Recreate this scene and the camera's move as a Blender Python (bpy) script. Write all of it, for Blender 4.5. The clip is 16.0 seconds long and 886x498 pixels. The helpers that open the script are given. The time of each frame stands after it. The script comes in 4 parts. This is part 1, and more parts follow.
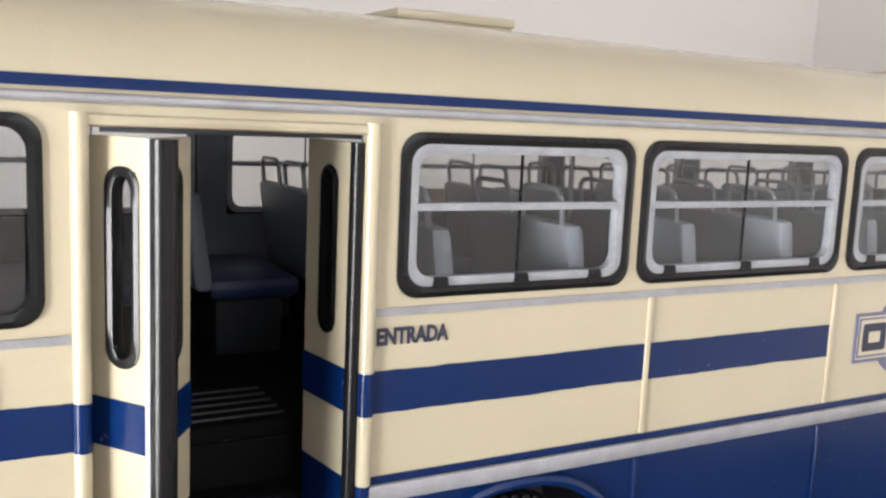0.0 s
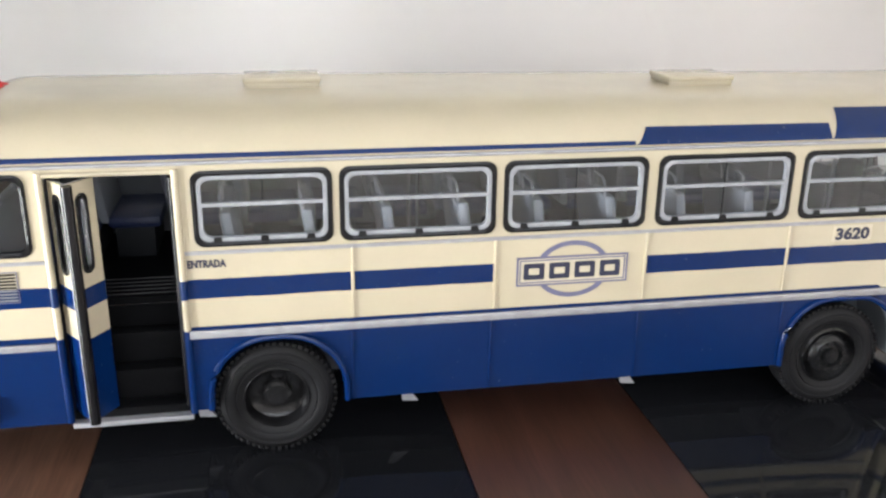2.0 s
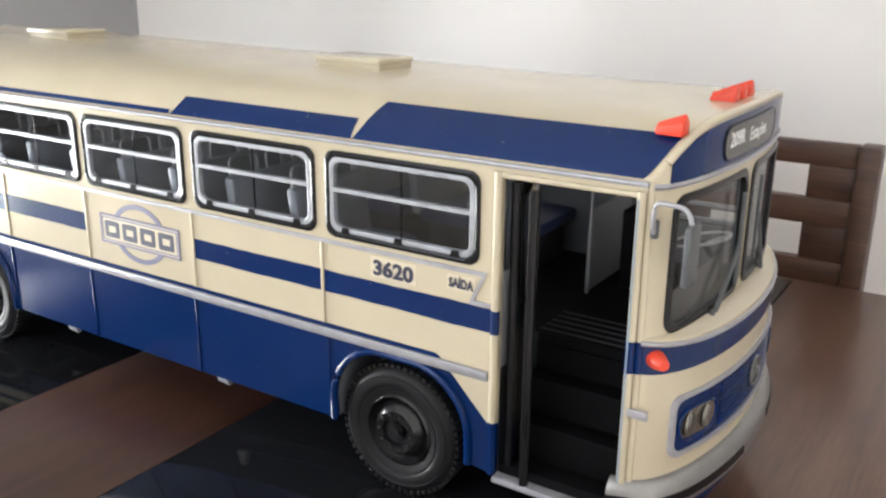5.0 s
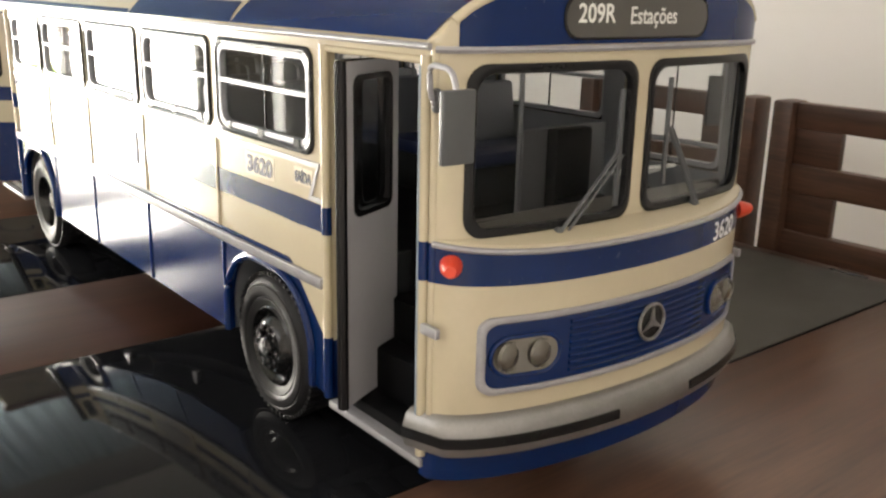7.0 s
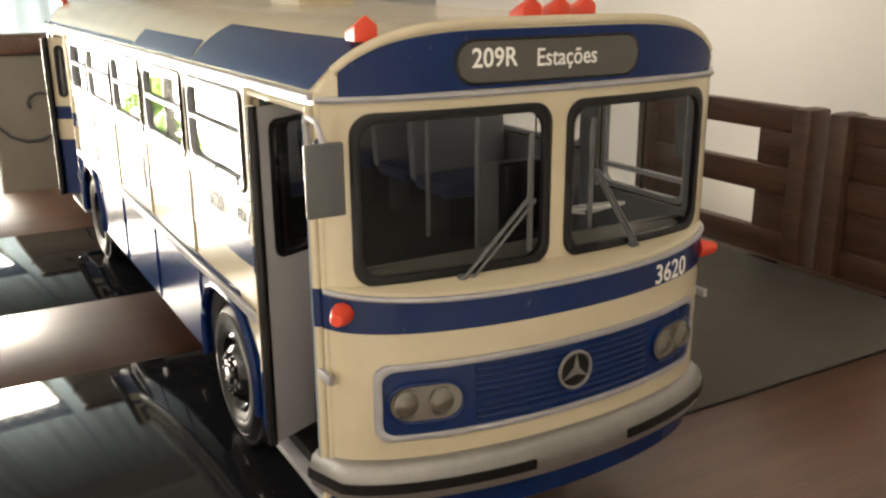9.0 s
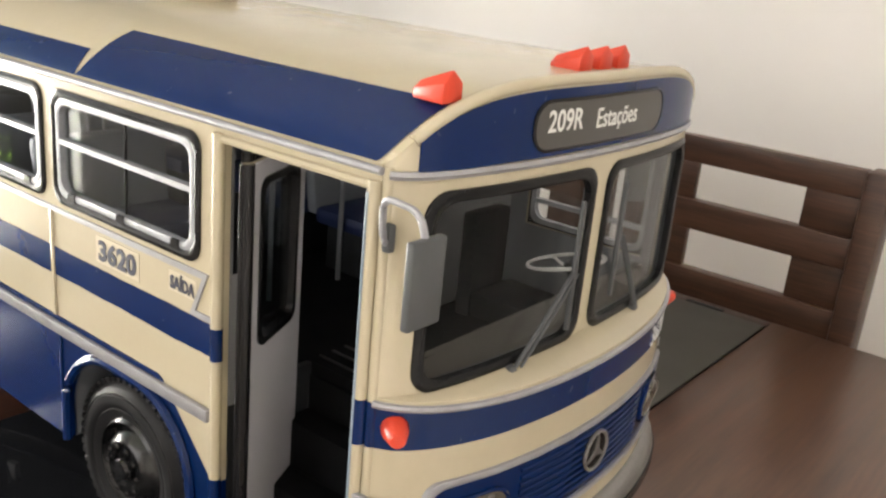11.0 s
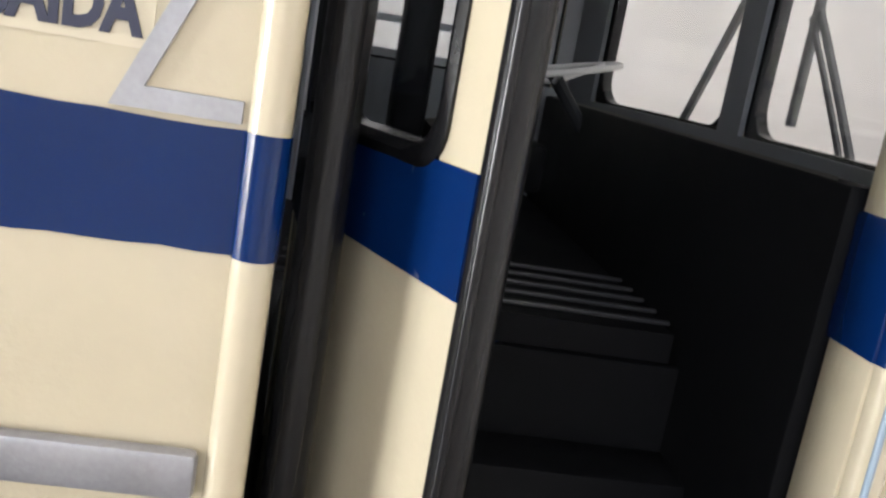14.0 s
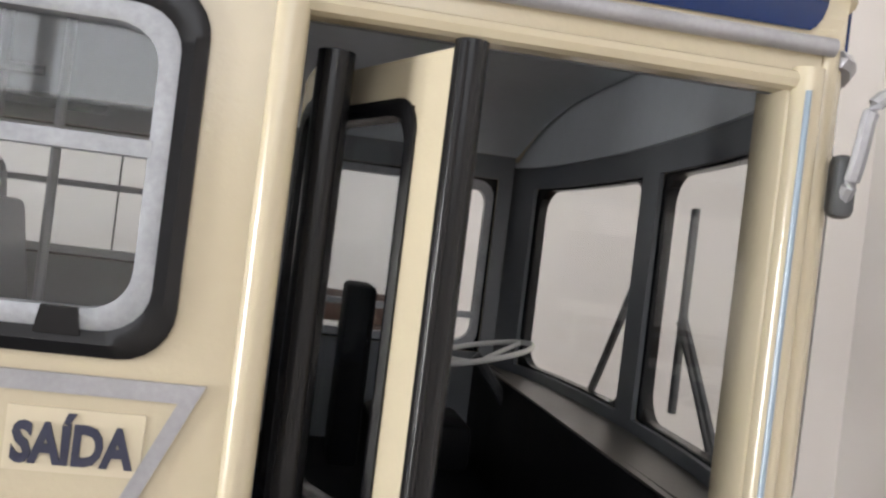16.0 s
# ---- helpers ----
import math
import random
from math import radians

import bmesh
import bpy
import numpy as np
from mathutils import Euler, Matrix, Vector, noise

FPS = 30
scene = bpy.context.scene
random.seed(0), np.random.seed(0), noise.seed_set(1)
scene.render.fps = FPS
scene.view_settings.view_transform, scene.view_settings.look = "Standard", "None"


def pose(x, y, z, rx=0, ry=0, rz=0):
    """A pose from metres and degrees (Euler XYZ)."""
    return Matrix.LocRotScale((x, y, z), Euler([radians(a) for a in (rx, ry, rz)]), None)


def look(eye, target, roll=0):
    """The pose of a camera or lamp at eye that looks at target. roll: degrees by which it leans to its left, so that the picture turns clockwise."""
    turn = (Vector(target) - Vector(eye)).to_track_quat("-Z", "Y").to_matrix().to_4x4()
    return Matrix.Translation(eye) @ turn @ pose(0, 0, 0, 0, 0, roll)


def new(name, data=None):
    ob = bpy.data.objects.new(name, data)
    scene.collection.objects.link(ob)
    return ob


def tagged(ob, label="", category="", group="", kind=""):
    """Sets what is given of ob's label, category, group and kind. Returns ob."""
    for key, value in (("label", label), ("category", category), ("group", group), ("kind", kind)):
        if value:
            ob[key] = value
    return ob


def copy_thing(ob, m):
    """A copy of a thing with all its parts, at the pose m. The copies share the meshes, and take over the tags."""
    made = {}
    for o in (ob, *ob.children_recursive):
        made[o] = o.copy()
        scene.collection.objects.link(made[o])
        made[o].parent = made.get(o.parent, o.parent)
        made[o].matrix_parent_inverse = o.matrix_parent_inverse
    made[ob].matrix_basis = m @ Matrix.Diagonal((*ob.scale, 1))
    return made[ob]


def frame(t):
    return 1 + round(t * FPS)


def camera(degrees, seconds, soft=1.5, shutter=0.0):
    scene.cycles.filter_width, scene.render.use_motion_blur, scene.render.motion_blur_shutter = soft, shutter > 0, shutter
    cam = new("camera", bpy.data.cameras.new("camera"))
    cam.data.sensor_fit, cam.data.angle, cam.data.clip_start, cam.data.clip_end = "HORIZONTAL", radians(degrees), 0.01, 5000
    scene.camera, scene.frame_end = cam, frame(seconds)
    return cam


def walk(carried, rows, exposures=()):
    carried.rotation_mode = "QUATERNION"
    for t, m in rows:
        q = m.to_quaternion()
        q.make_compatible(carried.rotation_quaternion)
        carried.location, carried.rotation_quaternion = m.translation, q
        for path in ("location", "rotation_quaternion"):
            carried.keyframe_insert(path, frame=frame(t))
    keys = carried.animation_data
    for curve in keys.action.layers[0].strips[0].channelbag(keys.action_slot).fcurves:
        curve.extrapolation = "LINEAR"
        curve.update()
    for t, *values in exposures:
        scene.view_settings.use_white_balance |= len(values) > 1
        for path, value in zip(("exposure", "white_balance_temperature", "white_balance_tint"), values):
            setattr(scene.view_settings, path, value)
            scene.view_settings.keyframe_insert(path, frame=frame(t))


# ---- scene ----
cam = camera(52.3, 16.0, soft=2.4)
# seconds, eye, target, lean; metres, table top at z = 0
PATH = [
    (0, (-0.5717, -0.4363, 0.3812), (-0.3907, -0.1066, 0.3268), 2.53),
    (0.5, (-0.5427, -0.6713, 0.4465), (-0.4243, -0.3202, 0.3620), 0.76),
    (1, (-0.5306, -0.8622, 0.5318), (-0.4281, -0.5093, 0.4351), 1.58),
    (1.5, (-0.4178, -1.0222, 0.5908), (-0.3379, -0.6680, 0.4788), 1.97),
    (2, (-0.2616, -1.0252, 0.6278), (-0.1948, -0.6725, 0.5031), 0.67),
    (2.5, (-0.1178, -1.0161, 0.6246), (-0.0711, -0.6615, 0.4964), -0.12),
    (3, (0.2354, -0.9779, 0.6395), (0.2063, -0.6200, 0.5152), 0.27),
    (3.5, (0.4844, -0.9559, 0.6481), (0.4006, -0.6060, 0.5257), -0.13),
    (4, (0.6088, -0.9209, 0.6070), (0.5009, -0.5765, 0.4880), 0.31),
    (4.5, (0.8848, -0.8464, 0.5796), (0.7159, -0.5255, 0.4659), 0.84),
    (5, (0.9965, -0.6955, 0.5535), (0.8000, -0.3910, 0.4392), 0.56),
    (5.2, (1.0099, -0.6448, 0.5278), (0.8086, -0.3413, 0.4195), 1.24),
    (7.3, (1.2767, -0.3553, 0.4195), (0.9838, -0.1370, 0.3148), 0.87),
    (7.5, (1.2903, -0.3320, 0.4387), (0.9934, -0.1190, 0.3343), 0.67),
    (8, (1.3165, -0.2852, 0.4603), (1.0088, -0.0877, 0.3565), 0.44),
    (8.5, (1.3362, -0.2479, 0.4557), (1.0210, -0.0624, 0.3525), 0.04),
    (9, (1.3333, -0.2334, 0.4584), (1.0172, -0.0520, 0.3507), -0.42),
    (9.5, (1.2992, -0.2306, 0.4880), (0.9944, -0.0388, 0.3668), -0.31),
    (9.7, (1.2764, -0.2360, 0.5143), (0.9807, -0.0334, 0.3884), -0.36),
    (11.8, (0.8581, -0.4015, 0.4565), (0.7258, -0.0443, 0.3343), 4.04),
    (12, (0.7984, -0.3955, 0.4378), (0.6980, -0.0299, 0.3105), 2.61),
    (12.5, (0.7051, -0.3355, 0.3630), (0.6608, 0.0459, 0.2509), 4.99),
    (13, (0.6567, -0.2429, 0.3250), (0.6603, 0.1428, 0.2191), 5.85),
    (13.5, (0.6306, -0.1957, 0.3084), (0.6584, 0.1911, 0.2103), 6.98),
    (14, (0.6218, -0.1722, 0.2622), (0.6710, 0.2161, 0.1796), 9.92),
    (14.5, (0.6263, -0.1705, 0.2572), (0.6927, 0.2228, 0.2268), 9.71),
    (15, (0.6238, -0.1784, 0.2845), (0.6906, 0.2160, 0.2840), 8.45),
    (15.5, (0.6286, -0.1869, 0.2816), (0.6905, 0.2082, 0.2901), 8.10),
    (16, (0.6181, -0.2243, 0.3166), (0.6767, 0.1714, 0.3189), 6.98),
]

EXPOSURES = [
    (0.0, -0.18, 6700, 12), (0.5, -0.08, 6600, 11), (1.5, 0.12, 6550, 10), (3.0, 0.25, 6400, 10), (5.0, 0.25, 6500, 10), (7.3, -0.05, 7700, 10), (8.4, -0.08, 8100, 10), (9.7, -0.04, 8500, 10),
    (11.8, 0.3, 6600, 10), (13.0, 0.25, 6500, 10), (14.0, 0.3, 6500, 11), (15.0, -0.25, 6700, 12), (16.0, -0.1, 6700, 12),
]
walk(cam, [(t, look(eye, target, roll)) for t, eye, target, roll in PATH], EXPOSURES)

# all plans below are in bus units; one unit is U metres
U = 0.19
W = 1.97          # body width
XB, XF = -3.23, 3.93

# ---------------------------------------------------------------- world and light
world = bpy.data.worlds.new("world")
scene.world = world
world.use_nodes = True
wn = world.node_tree.nodes
sky = wn.new("ShaderNodeTexSky")
sky.sky_type = "NISHITA"
sky.sun_disc = False
sky.sun_elevation, sky.sun_rotation = radians(50), radians(200)
wn["Background"].inputs[1].default_value = 0.1
world.node_tree.links.new(sky.outputs[0], wn["Background"].inputs[0])


def window_light(name, x, y, z, w, h, power, target, color=(0.97, 0.98, 1.0)):
    data = bpy.data.lights.new(name, "AREA")
    data.shape, data.size, data.size_y, data.energy, data.color = "RECTANGLE", w * U, h * U, power, color
    ob = new(name, data)
    ob.matrix_world = look(Vector((x, y, z)) * U, Vector(target) * U)
    return ob


ROOM_L, ROOM_R, ROOM_N, ROOM_S, FLOOR, CEIL = -9.1, 9.2, 7.9, -13.0, -3.95, 9.6
window_light("daylight_patio", ROOM_L - 3.0, -3.4, -1.0, 5.2, 6.6, 240, (0, -3.4, -1.0))
window_light("daylight_side", -1.0, ROOM_S - 0.6, 6.3, 13.0, 6.2, 31, (-1.0, 0, 6.3))

# ---------------------------------------------------------------- materials


def node_mat(name):
    m = bpy.data.materials.new(name)
    m.use_nodes = True
    nt = m.node_tree
    return m, nt, nt.nodes["Principled BSDF"]


def surface(name, color, rough=0.4, metal=0.0, vary=0.06, scale=30.0, bump=0.0, bump_scale=300.0, coat=0.0, specks=0.0, spec=0.5):
    """Paint, plastic or metal with two scales of variation in colour and gloss, and fine relief."""
    m, nt, bsdf = node_mat(name)
    n, l = nt.nodes, nt.links
    co = n.new("ShaderNodeTexCoord")
    big, fine = n.new("ShaderNodeTexNoise"), n.new("ShaderNodeTexNoise")
    big.inputs["Scale"].default_value, fine.inputs["Scale"].default_value = scale, scale * 9
    big.inputs["Detail"].default_value, fine.inputs["Detail"].default_value = 5, 4
    l.new(co.outputs["Object"], big.inputs["Vector"]), l.new(co.outputs["Object"], fine.inputs["Vector"])
    ramp = n.new("ShaderNodeMapRange")
    ramp.inputs["To Min"].default_value, ramp.inputs["To Max"].default_value = 1 - vary, 1 + vary
    l.new(big.outputs["Fac"], ramp.inputs["Value"])
    ramp2 = n.new("ShaderNodeMapRange")
    ramp2.inputs["To Min"].default_value, ramp2.inputs["To Max"].default_value = 1 - vary * 0.6, 1 + vary * 0.6
    l.new(fine.outputs["Fac"], ramp2.inputs["Value"])
    mul = n.new("ShaderNodeMath")
    mul.operation = "MULTIPLY"
    l.new(ramp.outputs[0], mul.inputs[0]), l.new(ramp2.outputs[0], mul.inputs[1])
    mix = n.new("ShaderNodeVectorMath")
    mix.operation = "SCALE"
    mix.inputs[0].default_value = color
    l.new(mul.outputs[0], mix.inputs["Scale"])
    out = mix.outputs[0]
    if specks:
        dots = n.new("ShaderNodeTexNoise")
        dots.inputs["Scale"].default_value, dots.inputs["Detail"].default_value = 160, 2
        l.new(co.outputs["Object"], dots.inputs["Vector"])
        cut = n.new("ShaderNodeMapRange")
        cut.inputs["From Min"].default_value, cut.inputs["From Max"].default_value = 0.72, 0.76
        cut.inputs["To Max"].default_value = specks
        l.new(dots.outputs["Fac"], cut.inputs["Value"])
        chip = n.new("ShaderNodeMix")
        chip.data_type = "RGBA"
        chip.inputs[7].default_value = (0.55, 0.53, 0.5, 1)
        l.new(cut.outputs[0], chip.inputs[0]), l.new(out, chip.inputs[6])
        out = chip.outputs[2]
    l.new(out, bsdf.inputs["Base Color"])
    gloss = n.new("ShaderNodeMapRange")
    gloss.inputs["To Min"].default_value, gloss.inputs["To Max"].default_value = max(0.02, rough * 0.8), min(1, rough * 1.2)
    l.new(big.outputs["Fac"], gloss.inputs["Value"])
    l.new(gloss.outputs[0], bsdf.inputs["Roughness"])
    bsdf.inputs["Metallic"].default_value = metal
    bsdf.inputs["Coat Weight"].default_value = coat
    bsdf.inputs["Coat Roughness"].default_value = 0.08
    bsdf.inputs["Specular IOR Level"].default_value = spec
    if bump:
        grain = n.new("ShaderNodeTexNoise")
        grain.inputs["Scale"].default_value, grain.inputs["Detail"].default_value = bump_scale, 3
        l.new(co.outputs["Object"], grain.inputs["Vector"])
        bn = n.new("ShaderNodeBump")
        bn.inputs["Strength"].default_value, bn.inputs["Distance"].default_value = bump, 0.001
        l.new(grain.outputs["Fac"], bn.inputs["Height"])
        l.new(bn.outputs[0], bsdf.inputs["Normal"])
    return m


def timber(name, dark, light, rough, along="x", coat=0.0, stretch=14.0):
    """Stained wood: long fibres, growth bands and open pores."""
    m, nt, bsdf = node_mat(name)
    n, l = nt.nodes, nt.links
    co, mp = n.new("ShaderNodeTexCoord"), n.new("ShaderNodeMapping")
    s = {"x": (1, stretch, stretch), "y": (stretch, 1, stretch), "z": (stretch, stretch, 1)}[along]
    mp.inputs["Scale"].default_value = s
    l.new(co.outputs["Object"], mp.inputs["Vector"])
    big, fine = n.new("ShaderNodeTexNoise"), n.new("ShaderNodeTexNoise")
    big.inputs["Scale"].default_value, big.inputs["Detail"].default_value = 2.2, 8
    fine.inputs["Scale"].default_value, fine.inputs["Detail"].default_value = 16, 6
    big.inputs["Distortion"].default_value = 0.6
    l.new(mp.outputs[0], big.inputs["Vector"]), l.new(mp.outputs[0], fine.inputs["Vector"])
    add = n.new("ShaderNodeMath")
    add.operation = "MULTIPLY_ADD"
    add.inputs[1].default_value, add.inputs[2].default_value = 0.5, 0.0
    l.new(fine.outputs["Fac"], add.inputs[0])
    add2 = n.new("ShaderNodeMath")
    add2.operation = "MULTIPLY_ADD"
    add2.inputs[1].default_value = 0.6
    l.new(big.outputs["Fac"], add2.inputs[0]), l.new(add.outputs[0], add2.inputs[2])
    ramp = n.new("ShaderNodeValToRGB")
    ramp.color_ramp.elements[0].position, ramp.color_ramp.elements[1].position = 0.36, 0.74
    ramp.color_ramp.elements[0].color, ramp.color_ramp.elements[1].color = (*dark, 1), (*light, 1)
    l.new(add2.outputs[0], ramp.inputs["Fac"])
    l.new(ramp.outputs[0], bsdf.inputs["Base Color"])
    gl = n.new("ShaderNodeMapRange")
    gl.inputs["To Min"].default_value, gl.inputs["To Max"].default_value = rough * 0.8, rough * 1.25
    l.new(fine.outputs["Fac"], gl.inputs["Value"]), l.new(gl.outputs[0], bsdf.inputs["Roughness"])
    bsdf.inputs["Coat Weight"].default_value, bsdf.inputs["Coat Roughness"].default_value = coat, 0.12
    bn = n.new("ShaderNodeBump")
    bn.inputs["Strength"].default_value, bn.inputs["Distance"].default_value = 0.12, 0.0006
    l.new(fine.outputs["Fac"], bn.inputs["Height"]), l.new(bn.outputs[0], bsdf.inputs["Normal"])
    return m


def clear(name, tint=(0.9, 0.93, 0.94), gloss=0.06, face=0.045):
    """Thin clear sheet: see-through, with a real reflection that grows at grazing angles."""
    m = bpy.data.materials.new(name)
    m.use_nodes = True
    nt = m.node_tree
    n, l = nt.nodes, nt.links
    n.remove(n["Principled BSDF"])
    tr, gs, mx, lw = n.new("ShaderNodeBsdfTransparent"), n.new("ShaderNodeBsdfGlossy"), n.new("ShaderNodeMixShader"), n.new("ShaderNodeLayerWeight")
    lw.inputs["Blend"].default_value = 0.5
    pw, ma = n.new("ShaderNodeMath"), n.new("ShaderNodeMath")
    pw.operation, ma.operation = "POWER", "MULTIPLY_ADD"
    pw.inputs[1].default_value, ma.inputs[1].default_value, ma.inputs[2].default_value = 5.0, 0.75, face
    tr.inputs[0].default_value = (*tint, 1)
    gs.inputs["Roughness"].default_value = gloss
    l.new(lw.outputs["Facing"], pw.inputs[0]), l.new(pw.outputs[0], ma.inputs[0]), l.new(ma.outputs[0], mx.inputs[0])
    l.new(tr.outputs[0], mx.inputs[1]), l.new(gs.outputs[0], mx.inputs[2])
    l.new(mx.outputs[0], n["Material Output"].inputs[0])
    return m


CREAM = surface("cream_enamel", (0.49, 0.43, 0.312), 0.18, vary=0.05, scale=22, bump=0.11, bump_scale=420, coat=0.1, specks=0.0)
NAVY = surface("navy_enamel", (0.0014, 0.0160, 0.082), 0.19, vary=0.1, scale=10, bump=0.05, bump_scale=90, coat=0.0, specks=0.1, spec=0.27)
SILVER = surface("silver_paint", (0.33, 0.33, 0.35), 0.42, metal=0.35, vary=0.25, scale=70, bump=0.15)
ALU = surface("brushed_aluminium_paint", (0.30, 0.312, 0.335), 0.42, metal=0.25, vary=0.38, scale=60, bump=0.3)
CHROME = surface("silver_bumper_paint", (0.25, 0.245, 0.24), 0.36, metal=0.7, vary=0.2, scale=45, bump=0.1)
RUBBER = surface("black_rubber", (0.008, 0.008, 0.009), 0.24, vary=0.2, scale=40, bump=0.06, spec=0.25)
TYRE = surface("tyre_rubber", (0.010, 0.010, 0.011), 0.5, vary=0.25, scale=30, bump=0.15, bump_scale=200, spec=0.2)
RIMBLACK = surface("gloss_black_rim", (0.010, 0.010, 0.011), 0.22, vary=0.15, scale=30, metal=0.2)
RED = surface("red_lens", (0.40, 0.02, 0.022), 0.38, vary=0.1, scale=60)
ORANGE = surface("orange_lens", (0.66, 0.055, 0.025), 0.4, vary=0.12, scale=60, coat=0.05)
HEADGREY = surface("grey_ceiling_card", (0.53, 0.565, 0.60), 0.6, vary=0.08, scale=12)
GREYIN = surface("grey_interior_card", (0.15, 0.16, 0.175), 0.6, vary=0.08, scale=12)
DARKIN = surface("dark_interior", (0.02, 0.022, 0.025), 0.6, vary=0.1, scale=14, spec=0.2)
BLACKIN = surface("black_floor_mat", (0.0065, 0.0067, 0.0075), 0.55, vary=0.2, scale=25, bump=0.05, spec=0.04)
RIBGREY = surface("grey_rib_edge", (0.03, 0.03, 0.033), 0.45, vary=0.2, scale=50)
SEATBLUE = surface("blue_seat_vinyl", (0.012, 0.022, 0.075), 0.5, vary=0.15, scale=30, bump=0.1)
SEATGREY = surface("grey_seat_shell", (0.19, 0.205, 0.235), 0.45, vary=0.08, scale=25)
PARTGREY = surface("mid_grey_card", (0.20, 0.205, 0.22), 0.55, vary=0.05, scale=15)
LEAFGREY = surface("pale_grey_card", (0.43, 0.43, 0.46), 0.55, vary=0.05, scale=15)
SEALBLUE = surface("pale_blue_seal", (0.22, 0.29, 0.36), 0.3, vary=0.1, scale=60)
STEEL = surface("grey_rail", (0.26, 0.27, 0.29), 0.35, metal=0.5, vary=0.1, scale=50)
MIRRORGREY = surface("dark_grey_plastic", (0.072, 0.077, 0.082), 0.4, vary=0.1, scale=40)
DASHTOP = surface("worn_dash_card", (0.085, 0.077, 0.066), 0.35, vary=0.6, scale=26)
WHITEPL = surface("white_plastic", (0.62, 0.62, 0.60), 0.35, vary=0.05, scale=30)
SIGNGREY = surface("grey_sign_glass", (0.068, 0.065, 0.06), 0.3, vary=0.1, scale=20)
LENS = surface("clear_headlamp", (0.15, 0.14, 0.12), 0.22, metal=0.5, vary=0.2, scale=60, coat=0.8)
INK = surface("blue_black_print", (0.02, 0.023, 0.05), 0.5, vary=0.15, scale=60)
PRINTGREY = surface("violet_grey_print", (0.13, 0.13, 0.21), 0.5, vary=0.15, scale=60)
DECAL = surface("cream_decal", (0.54, 0.48, 0.355), 0.4, vary=0.03, scale=20)
WHITEINK = surface("white_print", (0.75, 0.75, 0.73), 0.5, vary=0.05, scale=40)
GLASS = clear("window_glass", (0.93, 0.945, 0.955), 0.03)
WINDSCREEN = clear("windscreen_glass", (0.94, 0.945, 0.945), 0.03, 0.007)
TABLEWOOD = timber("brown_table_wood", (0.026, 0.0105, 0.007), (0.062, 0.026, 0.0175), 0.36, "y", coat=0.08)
# lighter copy of the table wood: the wall's sheen on the ends, as colour
TABLEWOOD_LIT = timber("brown_table_wood_lit", (0.06, 0.027, 0.017), (0.15, 0.075, 0.048), 0.34, "y", coat=0.08)
CHAIRWOOD = timber("walnut_chair_wood", (0.035, 0.016, 0.010), (0.11, 0.052, 0.032), 0.4, "x")
BLACKGLASS = surface("black_glass", (0.008, 0.0085, 0.010), 0.06, vary=0.1, scale=6, spec=0.24, specks=0.03)
MATGREY = surface("dark_grey_mat", (0.055, 0.052, 0.046), 0.6, vary=0.08, scale=12, bump=0.1, bump_scale=600, spec=0.3)
WALL = surface("off_white_wall_paint", (0.90, 0.865, 0.84), 0.75, vary=0.02, scale=2.5, bump=0.15, bump_scale=250)
# wall paint in grey: the shade of a backlit wall is put into the colour
WALLBACKLIT = surface("backlit_wall_shade", (0.40, 0.40, 0.41), 0.75, vary=0.02, scale=2.5, bump=0.15, bump_scale=250)
CEILING = surface("white_ceiling_paint", (0.88, 0.88, 0.87), 0.8, vary=0.02, scale=2.5)
FLOORMAT = surface("beige_floor_tile", (0.42, 0.36, 0.29), 0.3, vary=0.08, scale=3)
FABRIC = surface("taupe_chair_fabric", (0.17, 0.155, 0.13), 0.85, vary=0.15, scale=20, bump=0.3, bump_scale=700)
VINE = surface("grey_vine_print", (0.055, 0.058, 0.065), 0.85, vary=0.15, scale=40)
CURTAIN = surface("pale_blue_curtain", (0.46, 0.53, 0.57), 0.8, vary=0.08, scale=9)
_n, _l = CURTAIN.node_tree.nodes, CURTAIN.node_tree.links
_tl, _mx = _n.new("ShaderNodeBsdfTranslucent"), _n.new("ShaderNodeMixShader")
_tl.inputs[0].default_value, _mx.inputs[0].default_value = (0.34, 0.42, 0.46, 1), 0.035
_l.new(_n["Principled BSDF"].outputs[0], _mx.inputs[1]), _l.new(_tl.outputs[0], _mx.inputs[2])
_l.new(_mx.outputs[0], _n["Material Output"].inputs[0])
LEAF = surface("green_leaf", (0.07, 0.14, 0.025), 0.5, vary=0.3, scale=9)
_n, _l = LEAF.node_tree.nodes, LEAF.node_tree.links
_tl, _mx = _n.new("ShaderNodeBsdfTranslucent"), _n.new("ShaderNodeMixShader")
_tl.inputs[0].default_value, _mx.inputs[0].default_value = (0.22, 0.38, 0.07, 1), 0.65
_l.new(_n["Principled BSDF"].outputs[0], _mx.inputs[1]), _l.new(_tl.outputs[0], _mx.inputs[2])
_l.new(_mx.outputs[0], _n["Material Output"].inputs[0])
FRAMEWHITE = surface("white_window_frame", (0.70, 0.70, 0.69), 0.4, vary=0.03, scale=9)

# ---------------------------------------------------------------- mesh helpers


def part(name, bm, mat, parent=None, label="", loc=(0, 0, 0), smooth=35):
    """Links a bmesh, drawn in bus units, as one mesh object."""
    bmesh.ops.recalc_face_normals(bm, faces=bm.faces)
    bm.transform(Matrix.Scale(U, 4))
    me = bpy.data.meshes.new(name)
    bm.to_mesh(me)
    bm.free()
    return link(name, me, mat, parent, label, loc, smooth)


